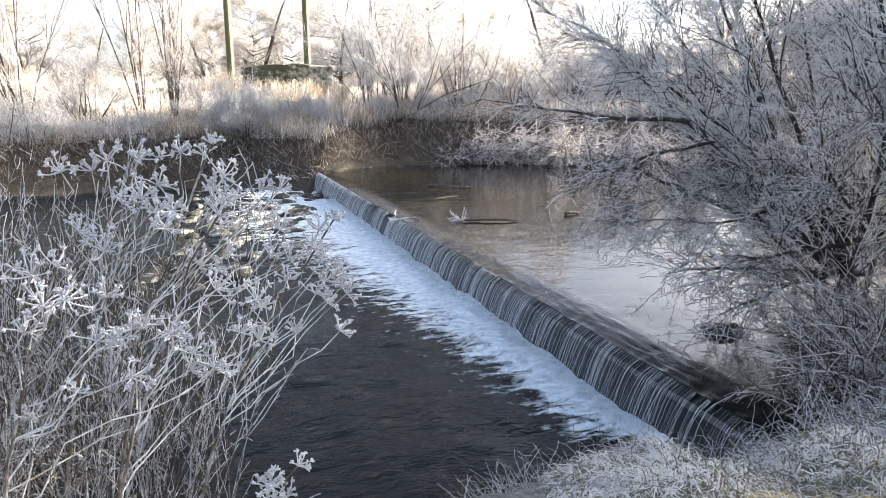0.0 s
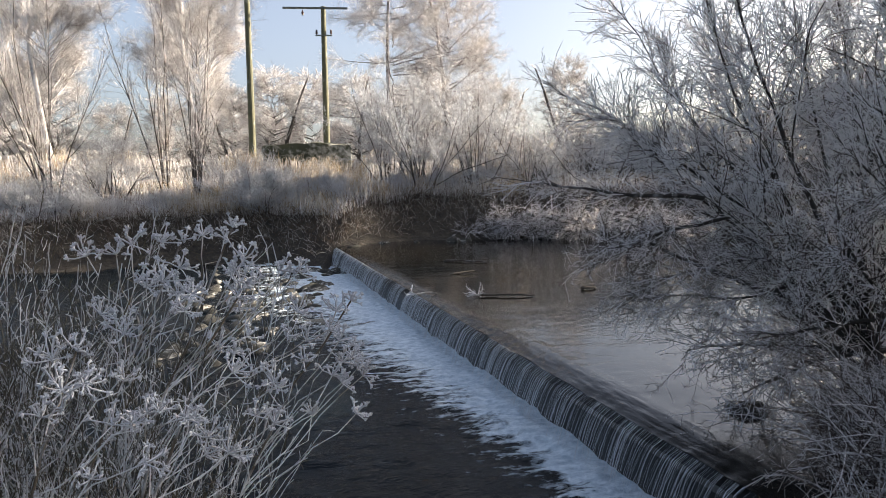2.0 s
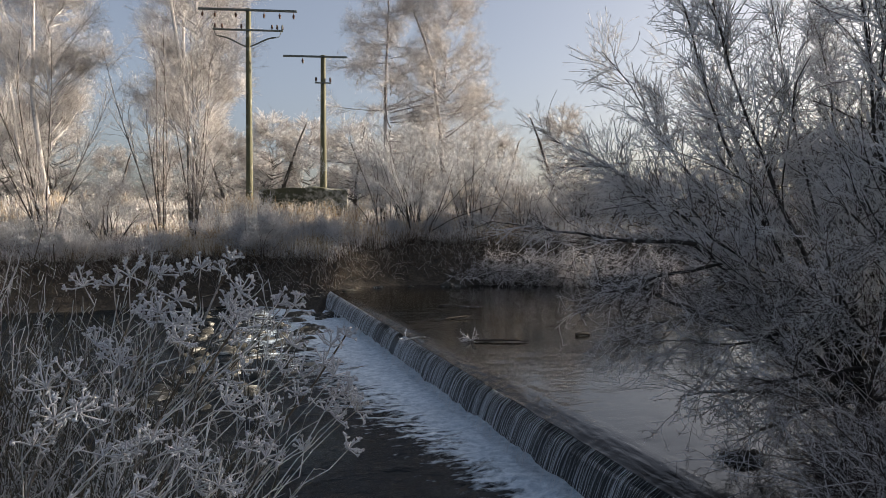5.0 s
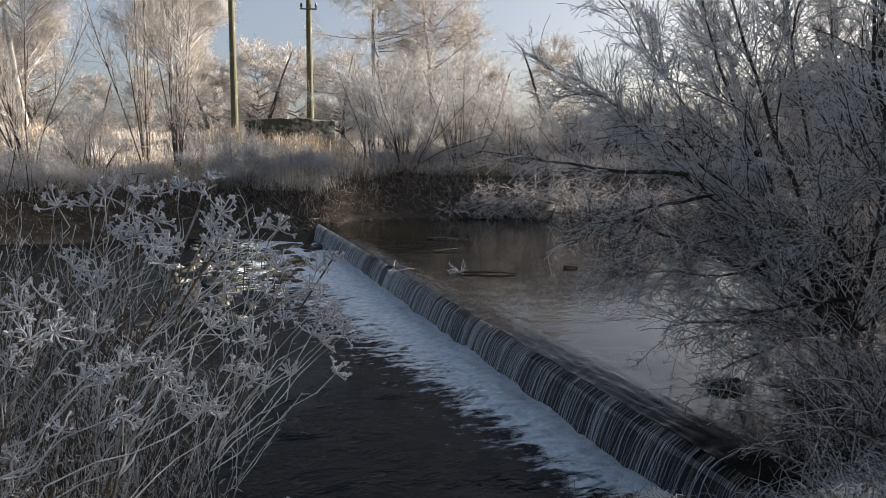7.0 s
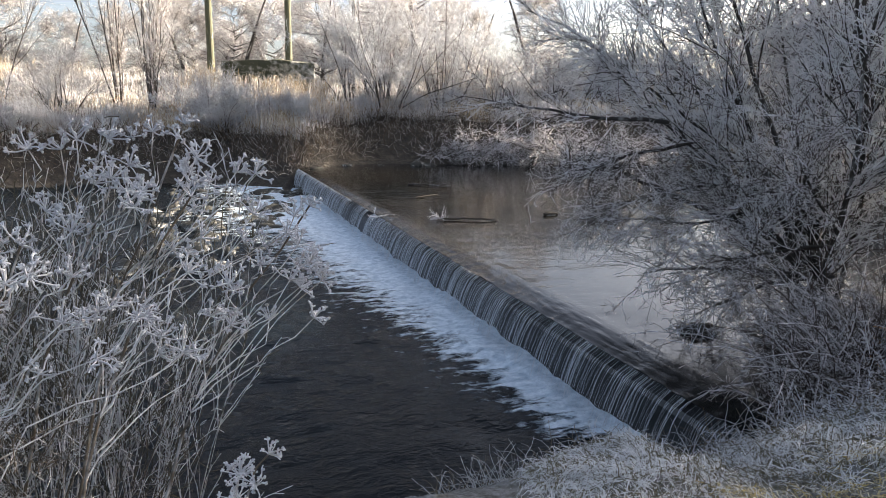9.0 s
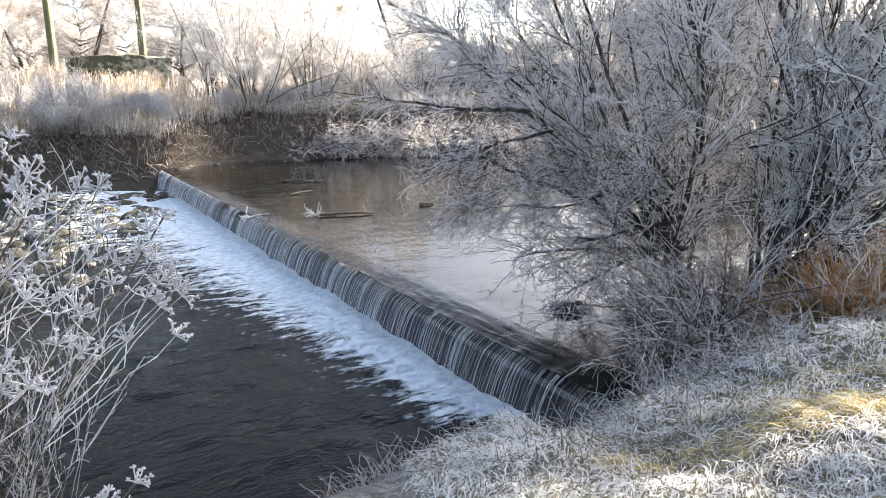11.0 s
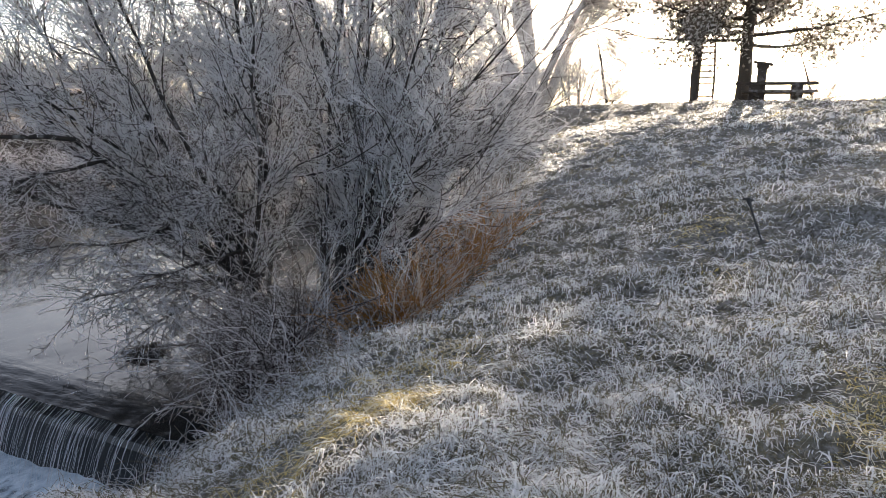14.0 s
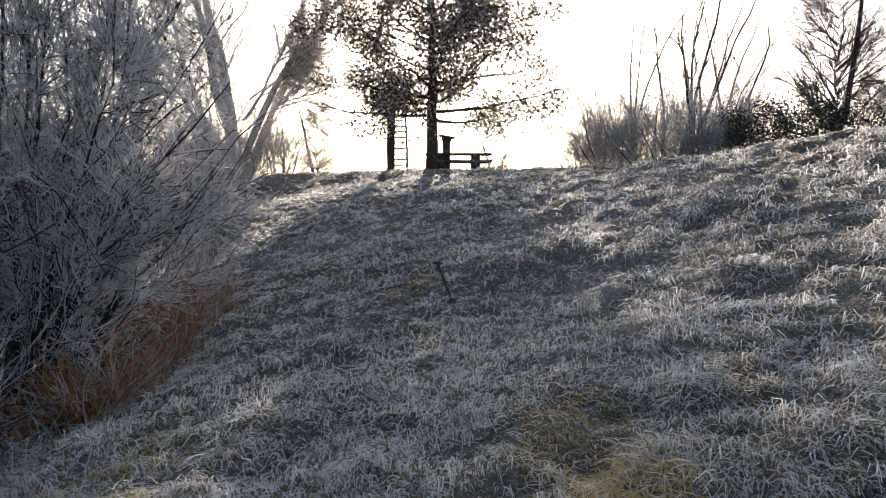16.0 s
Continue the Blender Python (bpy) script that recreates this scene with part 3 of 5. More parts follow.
    low = [
        limb((4.3, 7.6, 1.6), (2.6, 7.85, 3.25), 0.055), limb((2.75, 7.8, 3.15), (0.75, 8.1, 3.36), 0.028), limb((3.0, 7.75, 2.95), (1.6, 7.6, 2.75), 0.022),
        limb((4.4, 7.5, 1.5), (2.6, 7.7, 1.85), 0.030), limb((4.5, 7.3, 1.6), (2.95, 7.25, 1.20), 0.022), limb((4.5, 7.2, 1.9), (2.9, 6.9, 2.15), 0.022), limb((4.4, 7.6, 2.0), (2.5, 8.3, 2.45), 0.024),
        limb((3.4, 7.7, 2.5), (2.0, 8.2, 2.3), 0.016), limb((3.6, 7.7, 2.2), (2.3, 7.4, 1.7), 0.016), limb((4.5, 7.4, 2.1), (3.3, 6.7, 2.9), 0.022),
    ]
    spec = [
        {"n": 27, "rel": 0.024, "angle": 0.50, "len": 2.0, "rad": 0.0085, "steps": 6, "wob": 0.14, "lift": 0.04, "lo": 0.14, "spread": 0.36},
        {"n": 14, "angle": 0.60, "len": 0.58, "rad": 0.0060, "steps": 4, "wob": 0.22, "lift": 0.03, "lo": 0.10, "spread": 0.35, "tip": 0.85},
        {"n": 4, "angle": 0.85, "len": 0.12, "rad": 0.0058, "steps": 2, "wob": 0.4, "lo": 0.05, "tip": 0.9},
        {"n": 15, "on": 0, "angle": 0.85, "len": 0.60, "rad": 0.0058, "steps": 4, "wob": 0.26, "lift": 0.0, "lo": 0.3},
        {"n": 6, "on": -1, "angle": 0.85, "len": 0.13, "rad": 0.0050, "steps": 2, "wob": 0.35, "tip": 0.9},
    ]
    # the thin stems rise from two old stools
    stools = np.array(((4.97, 6.6, z0 + 0.2), (4.52, 7.5, z0 + 0.3))) - P
    rows = []
    for p, d, ln, rad in limbs:
        if p[2] < 0.45 and rad < 0.11:
            q = stools[np.argmin(np.linalg.norm(stools - p, axis=1))] + r.normal(0, 0.05, 3)
            d = p + d - q
            p, ln = q, float(np.linalg.norm(d))
        rows.append((p, d, ln, rad * (0.85 if rad > 0.11 else 0.60)))
    limbs = rows
    ob = grown("willow", P, "large many-stemmed willow covered in hoar frost, leaning over the water", "tree", r, limbs, spec, 2, (M_WILLOW_BARK, M_WILLOW), (6, 3), wob=0.10, shoot_mat=M_SHOOT)
    base = strands(r, *(np.array([q[k] for q in low], float) for k in range(4)), 8, 0.10, 0.0, 0.3)
    sets = levels(r, base, [{"n": 23, "angle": 0.62, "len": 1.0, "rad": 0.0062, "steps": 5, "wob": 0.2, "lift": -0.01, "lo": 0.15, "spread": 0.35},
                            {"n": 10, "angle": 0.65, "len": 0.34, "rad": 0.0046, "steps": 3, "wob": 0.25, "lo": 0.1, "tip": 0.85},
                            {"n": 4, "angle": 0.85, "len": 0.09, "rad": 0.0044, "steps": 2, "wob": 0.4, "tip": 0.9}])
    for k in range(len(low)):
        put("limb", mesh_from("limb", *tubes(base[0][k:k + 1], base[1][k:k + 1], 6)), M_WILLOW_BARK, ob)
    tagged(put("low_crown", mesh_from("low_crown", *joined([tubes(*q, 3) for q in sets[1:]])), M_HANG, ob, "fine half-frosted twigs over the water"), kind="stuff")


willow()


# ---- the muddy mound that carries the roots
def root_mound():
    xs, ys = np.linspace(-1.05, 1.05, 44), np.linspace(-1.15, 1.15, 46)

    def height(x, y):
        q = np.clip(1 - (x / 0.95) ** 2 - (y / 1.05) ** 2, 0, 1)
        return -0.25 + 0.40 * q ** 0.5 + 0.22 * (vnoise(x * 3.1 + 8, y * 3.1) - 0.5) + 0.08 * (vnoise(x * 8.3, y * 8.3 + 4) - 0.5)
    ob = put("root_mound", mesh_from("root_mound", *grid(xs, ys, height)), soil_mat)
    ob.matrix_world = Matrix.Translation((4.4, 7.25, ZU))
    tagged(ob, "dark muddy mound of roots at the water under the willow", "mud bank")


root_mound()


# ---- brambles and weeds under the willow
def brambles():
    r = np.random.default_rng(12)
    for cx, cy, n, ln, mat, lab in ((3.75, 5.62, 120, 1.55, M_BRAMBLE, "frosted brambles drooping over the water edge"), (3.98, 5.95, 80, 1.5, M_BRAMBLE, "frosted brambles in front of the willow stems"), (4.85, 6.5, 80, 1.5, M_BRAMBLE, "brown half-frosted brambles between the willow stems"), (3.35, 5.42, 70, 0.95, M_BRAMBLE, "low frosted brambles hanging over the end of the weir"),
                                    (4.45, 6.75, 85, 1.5, M_BRAMBLE, "dark half-frosted brambles on the mud under the willow"), (4.1, 7.1, 60, 1.1, M_BRAMBLE, "dark half-frosted brambles at the water under the willow"),
                                    (5.35, 6.25, 95, 1.5, M_BRAMBLE, "frosted dead weeds at the foot of the willow")):
        p = (cx, cy, max(gz(cx, cy), ZU) - 0.05)
        rows = []
        for _ in range(n):
            a = r.uniform(0, 6.28)
            rows.append(((r.normal(0, 0.22), r.normal(0, 0.14), 0), (math.cos(a) * 0.6, math.sin(a) * 0.5 + 0.25, 1.0), ln * r.uniform(0.6, 1.25), 0.0062))
        st, di = np.array([q[0] for q in rows]), np.array([q[1] for q in rows])
        base = strands(r, st, di, np.array([q[2] for q in rows]), np.array([q[3] for q in rows]), 8, 0.2, -0.15, 0.5)
        sets = levels(r, base, [{"n": 8, "angle": 0.8, "len": 0.26, "rad": 0.0046, "steps": 3, "wob": 0.3, "lift": -0.16},
                                {"n": 4, "angle": 0.9, "len": 0.07, "rad": 0.0042, "steps": 1, "tip": 0.8}])
        ob = root("bramble", p, lab, "shrub", "weeds under the willow")
        tagged(put("cane_tangle", mesh_from("cane_tangle", *tubes(*base, 4)), mat, ob), kind="stuff")
        tagged(put("twig_crown", mesh_from("twig_crown", *joined([tubes(*s, 3) for s in sets[1:]])), mat, ob), kind="stuff")


brambles()


def rusty_patch():
    r = np.random.default_rng(13)
    n = 8500
    t = r.random(n) ** 1.4
    x = 4.95 + 3.3 * t + r.normal(0, 0.22, n)
    y = 5.80 + 1.70 * t + r.normal(0, 0.32, n)
    st = np.stack((x, y, ground_z(x, y) - 0.03), -1)
    d = np.stack((r.normal(-0.1, 0.45, n), r.normal(-0.1, 0.45, n), np.ones(n)), -1)
    pts, rr = strands(r, st, d, r.uniform(0.3, 0.95, n), np.full(n, 0.0065), 4, 0.32, -0.10, 0.5)
    pale = r.random(n) < 0.26
    tagged(put("pale_weeds", mesh_from("pale_weeds", *tubes(pts[pale], rr[pale], 3)), M_REED), "frosted straw-coloured stalks among the rusty weeds", "weeds", kind="stuff")
    pts, rr = pts[~pale], rr[~pale]
    ob = put("rusty_weeds", mesh_from("rusty_weeds", *tubes(pts, rr, 3)), M_RUST)
    tagged(ob, "rusty brown dead grass and weeds beside the willow", "weeds", kind="stuff")


rusty_patch()


def tall_weed(x, y, seed, h, n=60):
    r = np.random.default_rng(seed)
    rows = fan(r, int(n * 0.5), (0.05, -0.05), 0.22, h * 1.15, 0.015, 0.75)
    grown("tall_weed", (x, y, gz(x, y)), "tall pale frosted weeds standing on the bank", "weeds", r, rows,
          [{"n": 8, "angle": 0.5, "len": 0.45, "rad": 0.0125, "steps": 3, "wob": 0.22, "lift": 0.06, "lo": 0.2}, {"n": 3, "angle": 0.7, "len": 0.13, "rad": 0.011, "steps": 1, "tip": 0.8}],
          1, (M_WEED, M_WEED), (4, 3), "tall weeds on the bank", ("stem", "twig_crown"))


for i, (x, y, h) in enumerate(((7.4, 7.1, 2.0), (8.3, 7.7, 2.3), (9.2, 8.5, 2.3), (10.0, 9.3, 2.2))):
    tall_weed(x, y, 20 + i, h)


# ---- stump with roots in the shallow water
def stump():
    r = np.random.default_rng(31)
    p = (3.05, 7.6, ZU - 0.12)
    ob = root("stump", p, "dark rotten stump with pale roots standing in the water", "stump")
    bm = bmesh.new()
    bmesh.ops.create_icosphere(bm, subdivisions=4, radius=1)
    for v in bm.verts:
        q = v.co.copy()
        ridge = 0.16 * math.sin(math.atan2(q.y, q.x) * 7 + 2 * q.z)
        v.co = Vector((0.05 + q.x * (0.25 + 0.4 * ridge), q.y * (0.18 + 0.4 * ridge), q.z * 0.15 + 0.03 + 0.10 * q.x))
        v.co += noise.noise_vector(q * 2.3) * 0.06 + noise.noise_vector(q * 6) * 0.03
    part("root_clump", bm, M_BARK, ob)
    n = 22
    a = r.uniform(0, 6.28, n)
    st = np.stack((0.10 + np.cos(a) * 0.14, np.sin(a) * 0.10, r.uniform(0.12, 0.22, n)), -1)
    d = np.stack((np.cos(a), np.sin(a), r.uniform(0.2, 1.6, n)), -1)
    pts, rr = strands(r, st, d, r.uniform(0.25, 0.5, n), np.full(n, 0.0052), 7, 0.28, -0.34, 0.5)
    for k in range(n):
        put("root", mesh_from("root", *tubes(pts[k:k + 1], rr[k:k + 1], 5)), M_REED, ob, "pale bent root")


stump()


# ---- driftwood lying in the river
def log(name, a, b, rad, mat, label, seed, twigs=0, bow=0.02):
    r = np.random.default_rng(seed)
    a, b = np.array(a, float), np.array(b, float)
    mid = (a + b) / 2
    t = np.linspace(0, 1, 14)
    pts = (a + (b - a) * t[:, None]) - mid
    pts[:, 2] += bow * np.sin(t * np.pi) + r.normal(0, 0.006, 14)
    rr = rad * (1 - 0.45 * t) * r.uniform(0.85, 1.1, 14)
    rr[0] *= 0.6
    rr[-1] *= 0.35
    ob = root(name, mid, label, "driftwood", "driftwood in the river")
    put("stem", mesh_from("stem", *tubes(pts[None], rr[None], 9)), mat, ob)
    if twigs:
        d = np.stack((r.normal(0, 0.9, twigs), r.normal(0, 0.6, twigs), r.uniform(0.1, 1.2, twigs)), -1)
        base = strands(r, np.repeat(pts[:1], twigs, 0), d, r.uniform(0.15, 0.34, twigs), np.full(twigs, 0.013), 4, 0.3, -0.1, 0.6)
        sets = levels(r, base, [{"n": 4, "angle": 0.8, "len": 0.10, "rad": 0.009}])
        put("twig_crown", mesh_from("twig_crown", *joined([tubes(*s, 4) for s in sets])), M_UMBEL, ob, "white frosted twigs")
    return ob


log("floating_log", (-0.48, 21.0, ZU + 0.03), (0.82, 20.6, ZU + 0.02), 0.034, M_LIMB, "frosted log floating above the weir", 41)
log("floating_log", (-0.22, 18.15, ZU + 0.0), (0.42, 18.45, ZU + 0.05), 0.03, M_BARK, "dark wet log floating above the weir", 42)
log("floating_branch", (0.42, 14.78, ZU + 0.03), (1.66, 14.80, ZU + 0.02), 0.026, M_BARK, "dark straight branch with frosted twigs in the water", 43, 12)
log("floating_wood", (2.78, 15.65, ZU + 0.03), (3.14, 15.78, ZU + 0.02), 0.042, M_BARK, "short dark piece of wood in the water", 44)
log("caught_stick", (-1.0, 14.95, ZU + 0.02), (-0.46, 15.25, ZU + 0.02), 0.02, M_SHOOT, "frosted stick caught on the weir crest", 45, 3)


# ---- stones below the weir
def stone_mesh(seed):
    bm = bmesh.new()
    bmesh.ops.create_icosphere(bm, subdivisions=2, radius=1)
    off = Vector((seed * 7.3, seed * 3.1, 0))
    for v in bm.verts:
        n = noise.noise(v.co * 1.1 + off) * 0.55 + noise.noise(v.co * 2.6 + off) * 0.30
        v.co *= 1 + n
        v.co.z *= 0.55
    me = bpy.data.meshes.new("stone")
    bm.to_mesh(me)
    bm.free()
    me.polygons.foreach_set("use_smooth", [True] * len(me.polygons))
    me.materials.append(M_STONE)
    return me


M_STONE = frosted("mossy_stone", (0.020, 0.019, 0.013), (0.62, 0.61, 0.56), 0.20, 5, 0, 0.0)
r = np.random.default_rng(51)
stones = [stone_mesh(i) for i in range(6)]
for i in range(132):
    t = r.random()
    cx, cy = -3.9 - 3.4 * r.random() * (0.5 + t), 12.0 + 12.5 * t
    if i > 110:
        cx, cy = r.uniform(-9, 5), 0
        cx = cx + 2.5 * math.sin(cx * 2.1)
        cy = float(np.interp(cx, FAR_EDGE[:, 0], FAR_EDGE[:, 1])) - r.uniform(-0.3, 0.9)
    s = r.uniform(0.06, 0.30) if i <= 110 else r.uniform(0.05, 0.34) ** 1.2
    ob = new("stone", stones[i % 6])
    ob.matrix_world = Matrix.Translation((cx, cy, (ZU if cx > -4.6 and cy > 25 else ZL) - 0.12 * s)) @ Matrix.Rotation(r.uniform(0, 6.3), 4, "Z") @ Matrix.Diagonal((s * r.uniform(0.8, 1.9), s, s * r.uniform(0.6, 1.2), 1))
    tagged(ob, "wet mossy stone dusted with frost in the shallow water", "stone", "stones below the weir")


# ---- near bank: matted frosted grass
def ribbons(r, x, y, length, width, lift, lay, wild=1.1, short=False):
    """Blades as bent ribbons, laid over in swirls."""
    n = len(x)
    z = ground_z(x, y)
    ang = 6.28 * 1.6 * vnoise(x * 0.55 + 20, y * 0.55) + 2.2 * (vnoise(x * 2.1, y * 2.1 + 30) - 0.5) + r.normal(0, wild, n)
    d = np.stack((np.cos(ang), np.sin(ang), np.zeros(n)), -1)
    s = np.stack((-np.sin(ang), np.cos(ang), r.normal(0, 0.35, n)), -1)
    p0 = np.stack((x, y, z - 0.015), -1)
    up = np.array((0, 0, 1.0))
    h = (length * lift)[:, None]
    curl = r.normal(0, 0.8, n)
    p, pts = p0, [p0]
    for k, (up_k, go) in enumerate(((0.95, 0.40), (-0.55, 0.60)) if short else ((0.95, 0.24), (0.10, 0.38), (-0.75, 0.42))):
        ca, sa = np.cos(ang + curl * k), np.sin(ang + curl * k)
        step = np.stack((ca, sa, 0 * ca), -1) * (length * lay * go)[:, None]
        p = p + step + up * h * up_k * r.uniform(0.5, 1.3, n)[:, None]
        pts.append(p)
    w = width[:, None]
    v = np.stack([q for k, c in enumerate(pts) for q in (c - s * w * (0.7, 1, 0.9, 0.4)[k], c + s * w * (0.7, 1, 0.9, 0.4)[k])], 1)
    m = 2 * len(pts)
    i = np.arange(n * m).reshape(n, m)
    f = np.concatenate([i[:, (q, q + 1, q + 3, q + 2)] for q in range(0, m - 2, 2)])
    return v.reshape(-1, 3), f


# Ellipses where sunlight through the oak is painted as straw-coloured blades.
SUN_PATCHES = ((4.05, 0.85, 0.70, 0.34), (3.45, 0.45, 0.45, 0.35), (2.35, 3.15, 0.60, 0.30), (3.0, 3.1, 0.35, 0.2), (7.6, 3.4, 0.6, 0.4), (1.9, 3.3, 0.35, 0.2))


def near_grass():
    r = np.random.default_rng(61)
    n = 400000
    az = radians(8) + radians(112) * r.random(n)
    rr = np.exp(r.uniform(math.log(1.7), math.log(38), n))
    x, y = 0.3 + rr * np.sin(az), 0.3 + rr * np.cos(az)
    ye = np.interp(x, GRASS_EDGE[:, 0], GRASS_EDGE[:, 1])
    tuft = vnoise(x * 2.6 + 11, y * 2.6)
    ok = (y < ye - 0.03) & (r.random(n) < 0.35 + 0.8 * tuft)
    x, y, rr, tuft = x[ok], y[ok], rr[ok], tuft[ok]
    n = len(x)
    gold = np.zeros(n, bool)
    for cx, cy, ra, rb in SUN_PATCHES:
        gold |= ((x - cx) / ra) ** 2 + ((y - cy) / rb) ** 2 < r.uniform(0.1, 1.3, n)
    gold |= (vnoise(x * 1.1 + 40, y * 1.1 + 7) + r.normal(0, 0.10, n)) > 0.90
    ln = (0.060 + 0.07 * tuft ** 2 + 0.0025 * np.minimum(rr, 14)) * r.uniform(0.5, 1.5, n)
    wd = (0.0012 + 0.00043 * rr) * r.uniform(0.7, 1.3, n)
    for sel, mat, lab in ((~gold, M_GRASS, "matted meadow grass white with hoar frost"), (gold, M_GRASS_SUN, "straw-coloured grass, chiefly patches of sunlight put in as colour")):
        near, away = sel & (rr < 4.5), sel & (rr >= 4.5)
        v, f = joined([ribbons(r, x[near], y[near], ln[near], wd[near], 0.34, 1.1), ribbons(r, x[away], y[away], ln[away] * 0.9, wd[away], 0.38, 1.0, 1.4, True)])
        ob = put("meadow_grass", mesh_from("meadow_grass", v, f), mat)
        tagged(ob, lab, "grass", kind="stuff")
    # tussocks that stand out of the mat
    k = 2600
    az = radians(8) + radians(112) * r.random(k)
    tr = np.exp(r.uniform(math.log(1.9), math.log(34), k))
    tx, ty = 0.3 + tr * np.sin(az), 0.3 + tr * np.cos(az)
    ok = ty < np.interp(tx, GRASS_EDGE[:, 0], GRASS_EDGE[:, 1]) - 0.1
    for cx, cy, ra, rb in SUN_PATCHES:
        ok &= ((tx - cx) / ra) ** 2 + ((ty - cy) / rb) ** 2 > 1.1
    tx, ty, tr = tx[ok], ty[ok], tr[ok]
    m = 34
    tr = np.repeat(tr, m)
    sp = 0.045 + 0.006 * np.minimum(tr, 12)
    x, y = np.repeat(tx, m) + r.normal(0, 1, len(tr)) * sp, np.repeat(ty, m) + r.normal(0, 1, len(tr)) * sp
    v, f = ribbons(r, x, y, (0.10 + 0.004 * np.minimum(tr, 14)) * r.uniform(0.5, 1.4, len(tr)), (0.0013 + 0.00046 * tr) * r.uniform(0.7, 1.3, len(tr)), 0.55, 0.9, 1.5)
    tagged(put("grass_tussocks", mesh_from("grass_tussocks", v, f), M_GRASS), "frosted tussocks standing out of the meadow grass", "grass", kind="stuff")
    # longer bent stems along the water's edge
    n = 900
    x = r.uniform(0.2, 4.0, n)
    y = np.interp(x, GRASS_EDGE[:, 0], GRASS_EDGE[:, 1]) - r.uniform(-0.05, 0.4, n)
    st = np.stack((x, y, ground_z(x, y) - 0.02), -1)
    pts, q = strands(r, st, np.stack((r.normal(-0.2, 0.5, n), r.normal(0.25, 0.4, n), np.ones(n)), -1), r.uniform(0.12, 0.42, n), np.full(n, 0.0035), 5, 0.2, -0.22, 0.5)
    ob = put("edge_grass", mesh_from("edge_grass", *tubes(pts, q, 3)), M_REED)
    tagged(ob, "long frosted grass bending over the water's edge", "grass", kind="stuff")


near_grass()


# ---- far bank grass
def far_grass():
    r = np.random.default_rng(62)
    n = 60000
    x = r.uniform(-26, 16, n)
    y = np.interp(x, FAR_EDGE[:, 0], FAR_EDGE[:, 1]) + 2.5 + 11 * r.random(n) ** 1.3
    s = y - np.interp(x, FAR_EDGE[:, 0], FAR_EDGE[:, 1])
    keep = r.random(n) < np.clip(0.25 + vnoise(x * 0.9, y * 0.9) * 0.9, 0, 1)
    x, y, s = x[keep], y[keep], s[keep]
    n = len(x)
    # Share of straw blades raised to paint the sun's gold on the slope.
    gold = (np.hypot((x + 6.6) / 1.6, (y - 33.0) / 1.2) < r.uniform(0.5, 1.2, n)) | (vnoise(x * 0.5 + 3, y * 0.5) + r.normal(0, 0.12, n) > 0.64)
    ln = np.where(gold, 0.7, 0.42) * r.uniform(0.5, 1.4, n)
    for sel, mat, lab in ((~gold, M_BANK_GRASS, "tall frosted dead grass on the far bank"), (gold, M_STRAW, "golden dead grass on the far bank, partly painted sunlight")):
        v, f = ribbons(r, x[sel], y[sel], ln[sel], np.full(sel.sum(), 0.0085), 0.8, 0.5)
        ob = put("bank_grass", mesh_from("bank_grass", v, f), mat)
        tagged(ob, lab, "grass", kind="stuff")
    n = 2200
    x, y = -6.9 + r.normal(0, 0.75, n), 32.6 + r.normal(0, 0.45, n)
    v, f = ribbons(r, x, y, r.uniform(0.4, 0.85, n), np.full(n, 0.010), 0.9, 0.5)
    tagged(put("golden_tuft", mesh_from("golden_tuft", v, f), M_STRAW), "big golden tuft of dead grass in the sun", "grass", kind="stuff")


def bank_stems():
    r = np.random.default_rng(63)
    n = 11000
    x = r.uniform(-24, 14, n)
    y = np.interp(x, FAR_EDGE[:, 0], FAR_EDGE[:, 1]) + 0.5 + 2.6 * r.random(n) ** 0.6
    st = np.stack((x, y, ground_z(x, y) - 0.03), -1)
    pts, q = strands(r, st, np.stack((r.normal(0, 0.5, n), r.normal(-0.45, 0.35, n), np.ones(n)), -1), r.uniform(0.2, 0.7, n), np.full(n, 0.0065), 3, 0.14, -0.2, 0.5)
    ob = put("bank_stems", mesh_from("bank_stems", *tubes(pts, q, 3)), M_BANK)
    tagged(ob, "dead brown stems hanging down the steep far bank", "weeds", kind="stuff")


far_grass()
bank_stems()


# ---- far bank trees and bushes
UPRIGHT = [
    {"n": 8, "angle": 0.36, "len": 2.3, "rad": 0.016, "steps": 5, "wob": 0.06, "lift": 0.06, "lo": 0.15},
    {"n": 8, "angle": 0.5, "len": 1.1, "rad": 0.009, "steps": 3, "wob": 0.12, "lift": 0.04, "lo": 0.1},
    {"n": 7, "angle": 0.65, "len": 0.42, "rad": 0.0065, "steps": 1, "wob": 0.2, "tip": 0.8},
]
BUSHY = [
    {"n": 7, "angle": 0.55, "len": 1.7, "rad": 0.017, "steps": 4, "wob": 0.12, "lift": 0.05, "lo": 0.2},
    {"n": 8, "angle": 0.6, "len": 0.8, "rad": 0.009, "steps": 2, "wob": 0.16, "lift": 0.02, "lo": 0.15},
    {"n": 5, "angle": 0.7, "len": 0.36, "rad": 0.0085, "steps": 1, "wob": 0.2, "tip": 0.8},
]


def bank_tree(x, y, h, seed, n=5, rad=0.055, spread=0.2):
    r = np.random.default_rng(seed)
    return grown("bank_tree", (x, y, gz(x, y)), "slender bare tree with frosted upright branches on the far bank", "tree", r, fan(r, n, (0.0, 0.0), spread, h, rad, 0.25), UPRIGHT, 2,
                 (M_STEM, M_MIST), (6, 3), "bare trees on the far bank", wob=0.045)


